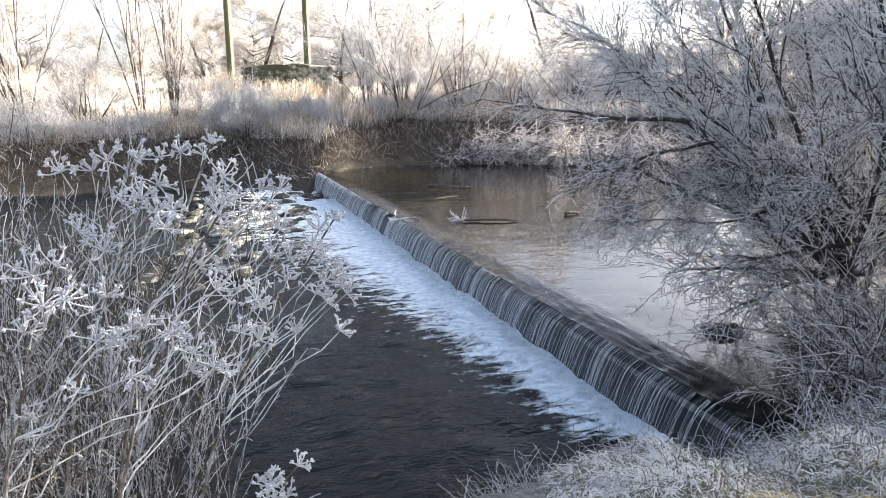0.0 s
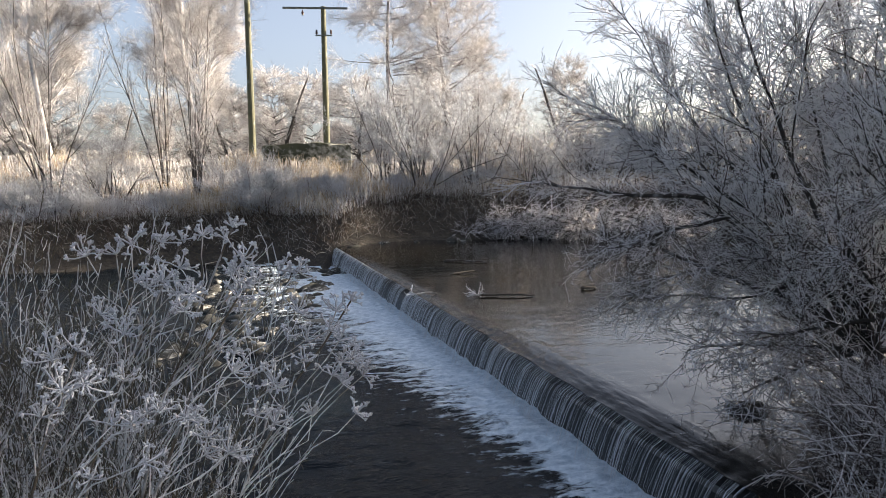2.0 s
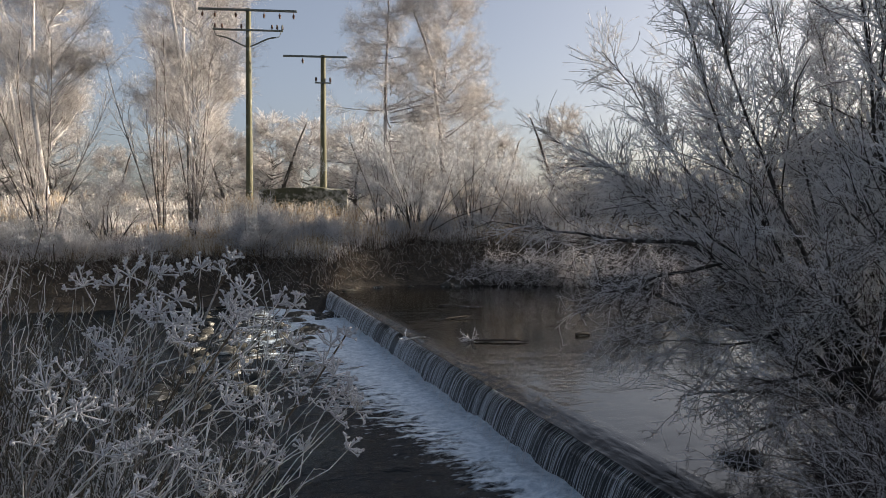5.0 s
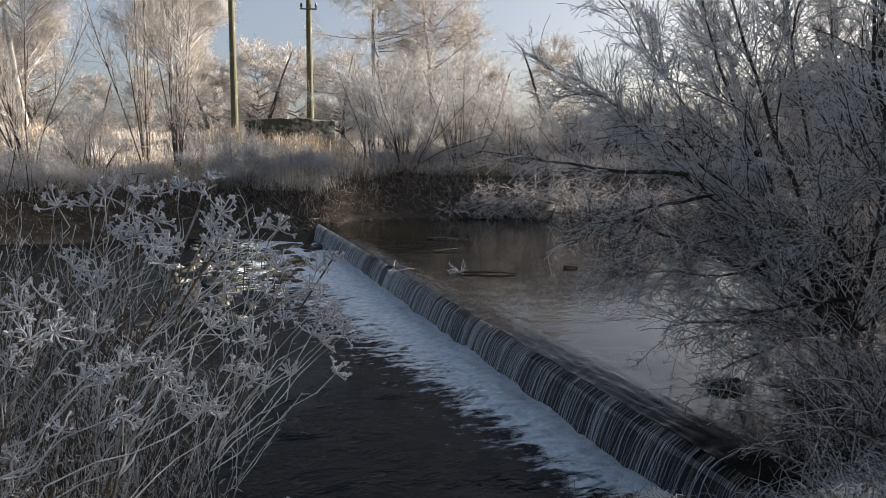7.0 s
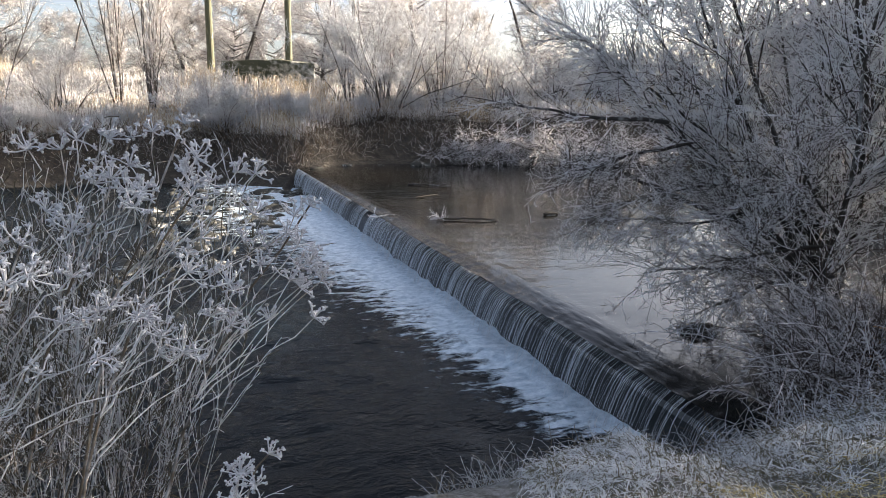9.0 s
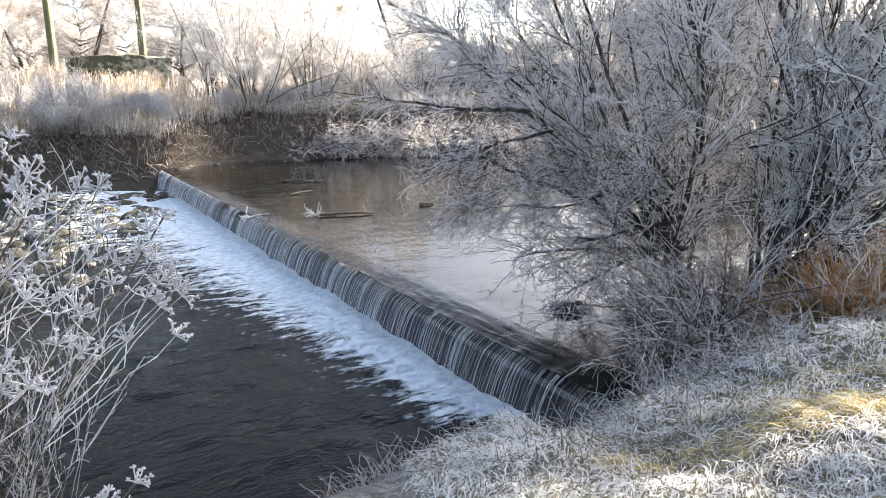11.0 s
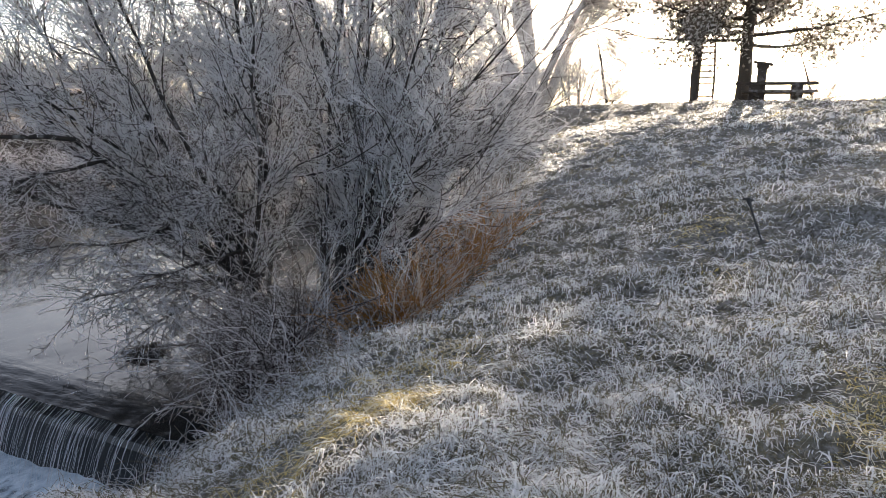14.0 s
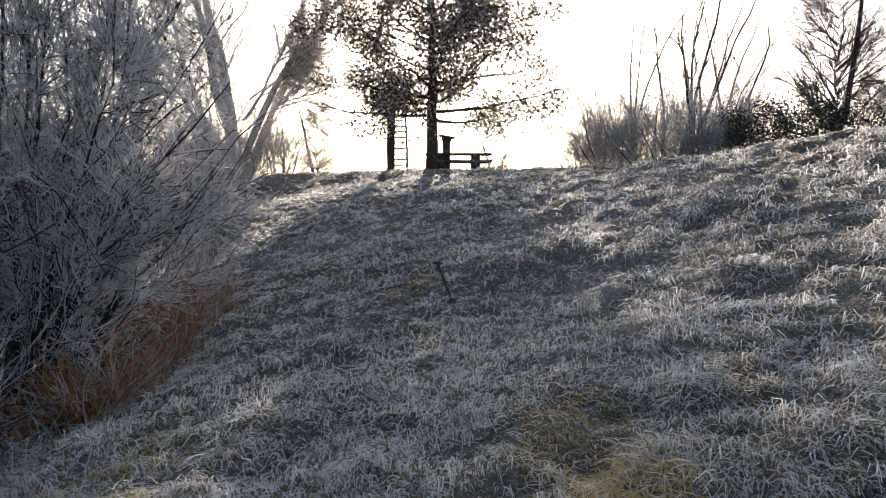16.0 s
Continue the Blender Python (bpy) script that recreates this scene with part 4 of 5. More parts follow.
for i, (x, y, h, n) in enumerate(((-12.0, 31.0, 9.0, 7), (-13.7, 31.8, 9.0, 6), (-17.4, 28.8, 9.5, 7), (-20.5, 28.5, 9, 6))):
    bank_tree(x, y, h, 70 + i, n)


def bank_bush(x, y, h, seed, n=16, spread=0.45, mat=None, lab="rounded bare bush, frosted and coloured pale for haze, on the far bank"):
    r = np.random.default_rng(seed)
    return grown("bank_bush", (x, y, gz(x, y)), lab, "bush", r, fan(r, n, (0, 0), spread, h, 0.04, 0.6), BUSHY, 1, (M_STEM, mat or M_TWIG_WARM), (5, 3), "bushes on the far bank")


for i, (x, y, h, n, sp) in enumerate(((-1.8, 32.0, 5.0, 24, 0.6), (-3.4, 33.5, 5.0, 18, 0.5), (0.8, 33.0, 4.8, 20, 0.55), (3.2, 32.5, 2.9, 16, 0.6), (6.2, 35.5, 2.2, 16, 0.7), (9.6, 36.5, 2.4, 18, 0.7),
                                      (-15.5, 30.0, 2.4, 14, 0.6), (-10.2, 31.4, 1.6, 7, 0.8), (-22.0, 27.0, 3.0, 16, 0.6), (13.5, 38.0, 2.8, 18, 0.6))):
    bank_bush(x, y, h, 90 + i, n, sp)


low_bush = bank_bush(-8.6, 29.6, 1.5, 110, 14, 0.75, None, "low frosted shrub on the slope of the far bank")
r = np.random.default_rng(112)
for k in range(13):
    x = -21 + 22 * (k + r.uniform(-0.3, 0.3)) / 12
    y = float(np.interp(x, FAR_EDGE[:, 0], FAR_EDGE[:, 1])) + r.uniform(2.4, 5.5)
    s = r.uniform(0.35, 0.75)
    copy_thing(low_bush, Matrix.Translation((x, y, gz(x, y) - 0.05)) @ Matrix.Rotation(r.uniform(0, 6.3), 4, "Z") @ Matrix.Diagonal((s * 1.2, s * 1.2, s * r.uniform(0.7, 1.0), 1)))

# Scaled-up shrub copies stand in for the tall frosted trees behind the willow.
for x, y, s in ((22.5, 40.5, 3.2), (26.0, 41.5, 3.4), (30.0, 43.0, 3.6), (34.0, 45.0, 3.4)):
    copy_thing(low_bush, Matrix.Translation((x, y, gz(x, y) - 0.1)) @ Matrix.Rotation(x, 4, "Z") @ Matrix.Diagonal((s * 0.9, s * 0.9, s, 1)))


def fallen_branch():
    r = np.random.default_rng(111)
    P = (6.2, 28.6, 1.3)
    rows = [((0, 0, 0), (-1.0, -0.75, r.uniform(-0.12, 0.35)), r.uniform(2.2, 3.6), 0.04) for _ in range(9)]
    grown("fallen_branch", P, "frosted branches hanging low over the water from the far bank", "branches", r, rows,
          [{"n": 12, "angle": 0.7, "len": 0.9, "rad": 0.02, "steps": 4, "wob": 0.2}, {"n": 9, "angle": 0.8, "len": 0.35, "rad": 0.012, "steps": 2}], 1, (M_LIMB, M_MIST), (5, 3))


fallen_branch()


def edge_bramble(x, y, seed, h):
    r = np.random.default_rng(seed)
    n = 46
    a = r.uniform(0, 6.28, n)
    st = np.stack((r.normal(0, 0.5, n), r.normal(0, 0.3, n), np.zeros(n)), -1)
    d = np.stack((np.cos(a) * 0.7, np.sin(a) * 0.5 - 0.55, np.ones(n)), -1)
    base = strands(r, st, d, h * r.uniform(0.7, 1.3, n), np.full(n, 0.016), 7, 0.16, -0.17, 0.5)
    sets = levels(r, base, [{"n": 9, "angle": 0.75, "len": 0.55, "rad": 0.012, "steps": 3, "wob": 0.25, "lift": -0.06}, {"n": 6, "angle": 0.8, "len": 0.2, "rad": 0.010, "steps": 1, "tip": 0.8}])
    ob = root("edge_bramble", (x, y, gz(x, y) - 0.05), "frosted brambles arching down to the water on the far bank", "shrub", "brambles on the far bank")
    tagged(put("cane_tangle", mesh_from("cane_tangle", *tubes(*base, 4)), M_HANG, ob), kind="stuff")
    tagged(put("twig_crown", mesh_from("twig_crown", *joined([tubes(*q, 3) for q in sets[1:]])), M_HANG, ob), kind="stuff")


for i, (x, y, h) in enumerate(((1.6, 28.9, 1.3), (3.0, 29.0, 1.7), (4.5, 29.2, 2.1), (6.0, 29.5, 2.3), (7.6, 29.9, 2.2), (9.4, 30.6, 2.0))):
    edge_bramble(x, y, 300 + i, h)


# ---- tall trees behind
def tall_tree(name, x, y, h, seed, label, layered=False, mats=None, trunk=0.22, base_z=None, spec=None, rise_of=(0.15, 0.75)):
    r = np.random.default_rng(seed)
    z = gz(x, y) if base_z is None else base_z
    limbs = [((0, 0, -0.3), (r.normal(0, 0.03), r.normal(0, 0.03), 1), h, trunk)]
    k = 58
    t = np.sort(r.uniform(0.18, 0.97, k))
    for q in t:
        a = r.uniform(0, 6.28)
        rise = r.uniform(-0.1, 0.25) if layered else r.uniform(*rise_of)
        ln = h * (0.42 * (1 - q) + 0.07) * r.uniform(0.75, 1.15) if layered else h * 0.30 * (1.12 - q) ** 0.6 * r.uniform(0.7, 1.1)
        limbs.append(((0, 0, q * h * 0.98), (math.cos(a), math.sin(a), rise), ln, trunk * 0.32 * (1.1 - q)))
    spec = spec or [{"n": 11, "angle": 0.6, "len": h * 0.10, "rad": 0.018, "steps": 4, "wob": 0.14, "lift": -0.02 if layered else 0.05},
            {"n": 9, "angle": 0.65, "len": h * 0.05, "rad": 0.010, "steps": 2, "wob": 0.2},
            {"n": 4, "angle": 0.7, "len": h * 0.034, "rad": 0.0085, "steps": 1, "tip": 0.8}]
    return grown(name, (x, y, z), label, "tree", r, limbs, spec, 1, mats or (M_STEM, M_MIST), (6, 3), "tall trees behind the far bank", ("trunk", "crown"), True, wob=0.055)


tree_a = tall_tree("frosted_conifer", -5.0, 51.0, 17.8, 121, "tall tree with layered boughs white with frost", True, (M_PALE, M_MIST))
tree_b = tall_tree("frosted_tree", -0.9, 51.5, 16.8, 122, "tall bare broad-crowned tree white with frost", False, (M_PALE, M_MIST))
tree_c = tall_tree("frosted_birch", -17.5, 46.0, 21.0, 123, "very tall bare birch, frosted and coloured pale for haze", False, (M_HAZY, M_MIST), 0.2, None, None, (0.6, 1.4))
tree_d = tall_tree("distant_tree", 2.0, 90.0, 9.0, 125, "distant bare tree pale with frost and painted haze", False, None, 0.2, None,
                   [{"n": 9, "angle": 0.6, "len": 1.3, "rad": 0.04, "steps": 2, "wob": 0.14}, {"n": 6, "angle": 0.65, "len": 0.7, "rad": 0.03, "steps": 1, "wob": 0.2}])
r = np.random.default_rng(124)
for x, y, s in ((-27, 45, 1.0), (-22, 58, 1.1), (-34, 54, 0.9)):
    copy_thing(tree_c, Matrix.Translation((x, y, gz(x, y))) @ Matrix.Rotation(r.uniform(0, 6.3), 4, "Z") @ Matrix.Diagonal((s, s, s, 1)))
for x, y, s in ((-10, 82, 0.5), (-6, 95, 0.55), (8, 100, 0.35), (-2, 105, 0.6), (-16, 92, 0.5), (-24, 88, 0.55), (-30, 100, 0.7), (14, 96, 0.3), (20, 100, 0.3), (26, 94, 0.35), (33, 95, 0.45), (40, 94, 0.5),
                (48, 92, 0.6), (28, 88, 0.35), (23, 98, 0.35), (37, 85, 0.4), (44, 85, 0.5), (52, 80, 0.6), (-46, 60, 0.8), (-52, 80, 0.9)):
    copy_thing(tree_d, Matrix.Translation((x, y, gz(x, y))) @ Matrix.Rotation(r.uniform(0, 6.3), 4, "Z") @ Matrix.Diagonal((s * 2.2, s * 2.2, s * 1.8, 1)))


# ---- power poles
M_POLE = frosted("mossy_pole_wood", (0.085, 0.085, 0.045), (0.45, 0.45, 0.42), 0.12, 3, 0, 0)
M_STEEL, _nt, _bs = material("dull_steel", (0.13, 0.14, 0.13), 0.5, Metallic=0.7)
_nt.links.new(ramp(_nt, noise_node(_nt, coords(_nt), 9, 4), [(0.3, (0.06, 0.075, 0.06)), (0.7, (0.20, 0.20, 0.18))]), _bs.inputs["Base Color"])
M_CERAMIC, _, _ = material("brown_ceramic", (0.07, 0.035, 0.022), 0.25)


def box(bm, size, m):
    bmesh.ops.create_cube(bm, size=1, matrix=m @ Matrix.Diagonal((*size, 1)))


def beam(sx, sy, sz, m=Matrix(), bev=0.01):
    bm = bmesh.new()
    box(bm, (sx, sy, sz), m)
    bmesh.ops.bevel(bm, geom=bm.edges[:], offset=bev, segments=2, affect="EDGES")
    return bm


def cyl(r1, r2, h, m=Matrix(), seg=12):
    bm = bmesh.new()
    bmesh.ops.create_cone(bm, cap_ends=True, segments=seg, radius1=r1, radius2=r2, depth=h, matrix=m @ Matrix.Translation((0, 0, h / 2)))
    return bm


def insulator(parent, x, z, up=True):
    s = 1 if up else -1
    bm = cyl(0.022, 0.022, 0.12, Matrix.Translation((x, 0, z if up else z - 0.12)), 6)
    for k in range(3):
        bmesh.ops.create_cone(bm, cap_ends=True, segments=10, radius1=0.085 - 0.012 * k, radius2=0.05, depth=0.07,
                              matrix=Matrix.Translation((x, 0, z + s * (0.14 + 0.075 * k))))
    part("insulator", bm, M_CERAMIC, parent, "brown ceramic insulator")


def power_pole(x, y, h, turn, double):
    ob = root("power_pole", (x, y, gz(x, y) - 0.4), "tall wooden power pole with steel crossarms" if double else "wooden power pole with one steel crossarm", "power pole", "power poles", turn)
    part("pole", cyl(0.21, 0.14, h + 0.4, seg=14), M_POLE, ob)
    z = h + 0.28
    if double:
        arm = part("crossarm", beam(5.6, 0.14, 0.11, Matrix.Translation((0, -0.17, z))), M_STEEL, ob)
        for q in (-2.6, -1.9, -0.7, 0.9, 1.8, 2.6):
            insulator(arm, q, z - 0.06, False)
        arm = part("crossarm", beam(4.0, 0.12, 0.09, Matrix.Translation((0, -0.17, z - 1.15))), M_STEEL, ob)
        for q in (-1.9, -1.5, -0.4, 1.35, 1.65, 1.95):
            insulator(arm, q, z - 1.1)
        for s in (-1, 1):
            t = np.linspace(0, 1, 10)
            pts = np.stack((s * (0.12 + 1.5 * t ** 0.8), np.full(10, -0.2), z - 2.1 + 0.55 * np.sin(t * 1.6)), -1)
            put("bracket", mesh_from("bracket", *tubes(pts[None], np.full((1, 10), 0.045), 6)), M_STEEL, ob, "bent steel bracket")
            pts = np.stack((s * (1.65 + 0.35 * t), np.full(10, -0.2), z - 1.5 + 0.7 * t ** 2 - 0.1 * np.sin(t * 3.1)), -1)
            put("jumper_wire", mesh_from("jumper_wire", *tubes(pts[None], np.full((1, 10), 0.025), 5)), M_STEEL, ob)
    else:
        arm = part("crossarm", beam(3.75, 0.13, 0.10, Matrix.Translation((-0.45, -0.17, z))), M_STEEL, ob)
        for q in (-1.2,):
            insulator(arm, q, z - 0.05, False)
        arm = part("crossarm", beam(0.95, 0.1, 0.07, Matrix.Translation((0, -0.17, z - 1.55))), M_STEEL, ob)
        for q in (-0.42, 0.42):
            insulator(arm, q, z - 1.52)


power_pole(-8.05, 41.3, 9.1, 0.12, False)
power_pole(-12.2, 40.2, 11.7, 0.12, True)

# ---- the dark mossy bank wall below the poles
M_MOSS = frosted("dark_moss", (0.050, 0.054, 0.030), (0.42, 0.42, 0.38), 0.26, 5, 0, 0)
bm = bmesh.new()
box(bm, (4.6, 1.8, 2.4), Matrix())
bmesh.ops.subdivide_edges(bm, edges=bm.edges[:], cuts=9, use_grid_fill=True)
for v in bm.verts:
    v.co += noise.noise_vector(v.co * 0.9) * 0.16 + noise.noise_vector(v.co * 5) * 0.09
    v.co.z *= 1.0 - 0.10 * min(1.0, abs(v.co.x / 2.4)) ** 2
wall = root("mossy_wall", (-8.4, 38.0, 4.10), "low dark wall grown over with moss and ivy", "wall", turn=0.15)
part("wall_body", bm, M_MOSS, wall)


# ---- the dyke: oak, ladder, post, bench
M_LEAF = frosted("dry_oak_leaf", (0.115, 0.095, 0.075), (0.50, 0.49, 0.47), 0.36, 6, 0.40, 0.7)
M_PLANK = frosted("weathered_wood", (0.055, 0.042, 0.032), (0.30, 0.29, 0.28), 0.12, 5, 0, 0.2)


def leaf_cloud(r, centres, per, spread, size):
    n = len(centres) * per
    c = np.repeat(centres, per, 0) + r.normal(0, spread, (n, 3))
    a, b = unit(r.normal(0, 1, (n, 3))), r.normal(0, 1, (n, 3))
    b = unit(np.cross(a, b))
    s = size * r.uniform(0.6, 1.3, (n, 1))
    nrm = np.cross(a, b)
    v = np.stack((c - a * s, c + b * s * 0.55 + nrm * s * 0.2, c + a * s, c - b * s * 0.55 + nrm * s * 0.2), 1).reshape(-1, 3)
    return v, np.arange(n * 4).reshape(n, 4)


def oak():
    r = np.random.default_rng(131)
    P = (29.8, 12.43, gz(29.8, 12.43) - 0.1)
    limbs = [((0, 0, -0.2), (0.03, 0.0, 1), 11.5, 0.30)]
    for q in range(54):
        t = 0.22 + 0.75 * (q / 53)
        a = q * 2.4 + r.normal(0, 0.3)
        reach = 0.75 if t < 0.42 and math.sin(a) > 0.15 else 1.0
        limbs.append(((0.2 * t, 0, 11.3 * t), (math.cos(a), math.sin(a), r.uniform(-0.18, 0.12) + 0.5 * t - (0.10 if t < 0.36 else 0.0)), reach * (7.0 - 3.8 * abs(t - 0.36)) * r.uniform(0.72, 1.08), 0.10 * (1.15 - t)))
    st = strands(r, np.array([q[0] for q in limbs]), np.array([q[1] for q in limbs]), np.array([q[2] for q in limbs]), np.array([q[3] for q in limbs]), 8, 0.09, 0.02, 0.2)
    st[0][0] = np.linspace((0, 0, -0.2), (0.25, 0.1, 11.5), 9) + r.normal(0, 0.05, (9, 3)) * np.array((1, 1, 0))
    st[1][0] = np.linspace(0.30, 0.07, 9)
    sets = levels(r, st, [{"n": 11, "angle": 0.65, "len": 1.4, "rad": 0.028, "steps": 3, "wob": 0.18, "lo": 0.25}, {"n": 4, "angle": 0.7, "len": 0.7, "rad": 0.014, "steps": 2}])
    ob = root("oak", P, "oak on the dyke still holding its dry brown leaves", "tree")
    v, f = tubes(st[0][:1], st[1][:1], 10)
    put("trunk", mesh_from("trunk", v, f), M_BARK, ob)
    tagged(put("bough_crown", mesh_from("bough_crown", *joined([tubes(st[0][1:], st[1][1:], 6)] + [tubes(*s, 3) for s in sets[1:]])), M_BARK, ob), kind="stuff")
    tips = sets[2][0][:, -1]
    side = -0.358 * tips[:, 0] + 0.934 * tips[:, 1]
    ragged = r.normal(0, 0.15, len(tips))
    open_lane = (side + ragged > 0.45) & (side + ragged < 1.05) & (tips[:, 2] < 4.8)
    clumps = vnoise(tips[:, 0] * 0.9 + 9, tips[:, 1] * 0.9 + tips[:, 2] * 1.1) > 0.20
    tips = tips[clumps & ~open_lane & (side > -6.0) & ((side < 3.0) | (tips[:, 2] > 3.8))]
    v, f = leaf_cloud(r, tips, 38, 0.30, 0.085)
    tagged(put("leaves", mesh_from("leaves", v, f, False), M_LEAF, ob, "dry brown oak leaves rimmed with frost"), kind="stuff")


oak()


def ladder():
    z = gz(29.35, 13.9) - 0.1
    ob = root("ladder", (29.33, 13.84, z), "narrow wooden ladder leaning up into the oak", "ladder", turn=-1.135)
    for s in (-0.30, 0.30):
        t = np.linspace(0, 1, 8)
        pts = np.stack((np.full(8, s) - 0.10 * s * t + (0.03 * np.sin(t * 5) if s > 0 else 0 * t), 0.5 * t, 3.3 * t), -1)
        put("rail", mesh_from("rail", *tubes(pts[None], np.full((1, 8), 0.055), 6)), M_PLANK, ob)
    for k in range(12):
        q = (0.2 + 0.26 * k) / 3.3
        part("rung", cyl(0.032, 0.032, 0.60, pose(-0.30, 0.5 * q, 3.3 * q, 0, 90, 0), 8), M_PLANK, ob)
    p = root("dead_trunk", (29.16, 14.24, z), "straight bare trunk standing beside the ladder", "tree trunk")
    bm = cyl(0.19, 0.15, 4.4, seg=12)
    bmesh.ops.subdivide_edges(bm, edges=[e for e in bm.edges if abs(e.verts[0].co.z - e.verts[1].co.z) > 1], cuts=9)
    for v in bm.verts:
        v.co += noise.noise_vector(v.co * 2.2) * 0.05
    part("trunk", bm, M_BARK, p)
    # oak leaves thick round its head
    r = np.random.default_rng(133)
    c = np.stack((r.normal(0.2, 0.8, 90), r.normal(-0.1, 0.9, 90), r.normal(3.6, 0.35, 90)), -1)
    v, f = leaf_cloud(r, c, 13, 0.2, 0.10)
    tagged(put("leaves", mesh_from("leaves", v, f, False), M_LEAF, p, "thick dark leaves round the head"), kind="stuff")


ladder()


def picnic_bench():
    x, y = 28.75, 10.75
    ob = root("picnic_table", (x, y, gz(x, y) - 0.05), "weathered wooden picnic table with benches on the dyke", "picnic table", turn=-1.16)
    for k in range(4):
        part("table_plank", beam(2.9, 0.18, 0.10, Matrix.Translation((0, -0.29 + 0.19 * k, 0.78 + 0.006 * (k % 2))), 0.012), M_PLANK, ob)
    for s in (-1, 1):
        for k in range(2):
            part("seat_plank", beam(2.6, 0.17, 0.09, Matrix.Translation((0.1, s * (0.66 + 0.17 * k), 0.46)), 0.012), M_PLANK, ob)
    for s in (-0.75, 0.75):
        part("cross_beam", beam(0.12, 1.7, 0.12, Matrix.Translation((s, 0, 0.365))), M_PLANK, ob)
        part("top_beam", beam(0.12, 0.8, 0.10, Matrix.Translation((s, 0, 0.69))), M_PLANK, ob)
        for q in (-1, 1):
            part("leg", beam(0.38, 0.14, 0.82, pose(s, q * 0.36, 0.34, q * 20, 0, 0)), M_PLANK, ob)
    p = root("wooden_post", (28.6, 11.25, gz(28.6, 11.25) - 0.1), "thick wooden post with a small slanted roof board", "post", turn=-1.16)
    part("post", beam(0.34, 0.28, 1.5, Matrix.Translation((0, 0, 0.7)), 0.025), M_PLANK, p)
    part("roof_board", beam(0.72, 0.5, 0.08, pose(0.02, 0.02, 1.60, 0, 10, 0), 0.015), M_PLANK, p)
    part("roof_block", beam(0.46, 0.36, 0.20, pose(0.01, 0, 1.50, 0, 4, 0), 0.03), M_PLANK, p)


picnic_bench()


# ---- trees and bushes round the dyke
def dyke_willow():
    r = np.random.default_rng(141)
    x, y = 28.6, 22.3
    limbs = []
    for k, z, ln, rad in ((0.04, 0, 13, 0.42), (0.36, 0.2, 12, 0.30), (0.62, 3.4, 6.5, 0.09), (1.9, 3.4, 4.6, 0.06), (-0.2, 0, 13, 0.32), (-0.5, 0.2, 10, 0.24), (0.2, 1.0, 12, 0.22), (-0.9, 1.5, 7, 0.16), (1.2, 4.4, 4.5, 0.06)):
        limbs.append(((0.3 * k, -0.3 * k, z - 0.2), (0.64 * k + r.normal(0, 0.12), -0.77 * k + r.normal(0, 0.12), 1), ln, rad))
    grown("dyke_willow", (x, y, gz(x, y)), "old willow with several thick frosted stems leaning outward", "tree", r, limbs,
          [{"n": 24, "angle": 0.6, "len": 3.0, "rad": 0.04, "steps": 4, "wob": 0.14, "lift": 0.03, "lo": 0.2}, {"n": 13, "angle": 0.6, "len": 1.2, "rad": 0.018, "steps": 2, "wob": 0.2, "lift": -0.08},
           {"n": 6, "angle": 0.7, "len": 0.5, "rad": 0.013, "steps": 1}], 2, (M_HAZY, M_TWIG), (9, 3))


dyke_willow()


def dyke_bush(x, y, h, seed, n=20, spread=0.5, label="frosted bush behind the dyke, greyed for haze", mats=None, spec=None, name="dyke_bush", cat="bush"):
    r = np.random.default_rng(seed)
    return grown(name, (x, y, gz(x, y) - 0.1), label, cat, r, fan(r, int(n * 0.8), (0, 0), spread, h, 0.05, 0.9), spec or BUSHY[:2] + [{"n": 3, "angle": 0.7, "len": 0.4, "rad": 0.011, "steps": 1, "wob": 0.2, "tip": 0.7}], 1, mats or (M_PALE, M_TWIG_WARM), (5, 3), "bushes round the dyke")


for i, (x, y, h, n, sp) in enumerate(((27.0, 22.6, 4.0, 24, 0.6), (29.5, 20.8, 3.0, 20, 0.7), (24.6, 21.0, 4.4, 24, 0.5), (21.6, 19.0, 3.6, 24, 0.6), (31.0, 26.0, 6.0, 22, 0.5), (17.8, 16.2, 2.6, 18, 0.6),
                                      (33.5, 4.7, 4.6, 44, 0.6), (33.7, 2.6, 5.0, 44, 0.6), (33.4, 0.8, 4.8, 44, 0.6), (32.0, -0.9, 4.2, 34, 0.6), (34.5, 6.0, 3.4, 26, 0.6))):
    dyke_bush(x, y, h, 150 + i, n, sp)


def leaning_stems():
    r = np.random.default_rng(171)
    x, y = 35.0, 2.2
    rows = []
    for k in range(15):
        q = r.uniform(-1, 1)
        rows.append(((0.3 * r.normal(), -q * 2.2, 0), (r.normal(0, 0.06), -0.10 - 0.22 * q + r.normal(0, 0.06), 1), r.uniform(7, 11), r.uniform(0.05, 0.11)))
    rows.append(((0, 3.2, 0), (0, 0.55, 1), 5.5, 0.07))
    rows.append(((0, 3.0, 0), (0, 0.2, 1), 5.0, 0.06))
    grown("bare_trees", (x, y, gz(x, y)), "clump of tall bare stems leaning apart behind the dyke", "tree", r, rows,
          [{"n": 8, "angle": 0.55, "len": 2.0, "rad": 0.025, "steps": 4, "wob": 0.12, "lift": 0.06, "lo": 0.35}, {"n": 6, "angle": 0.6, "len": 0.8, "rad": 0.013, "steps": 3}], 1, (M_STEM, M_STEM), (7, 3), "", ("stem", "branch_crown"))


leaning_stems()
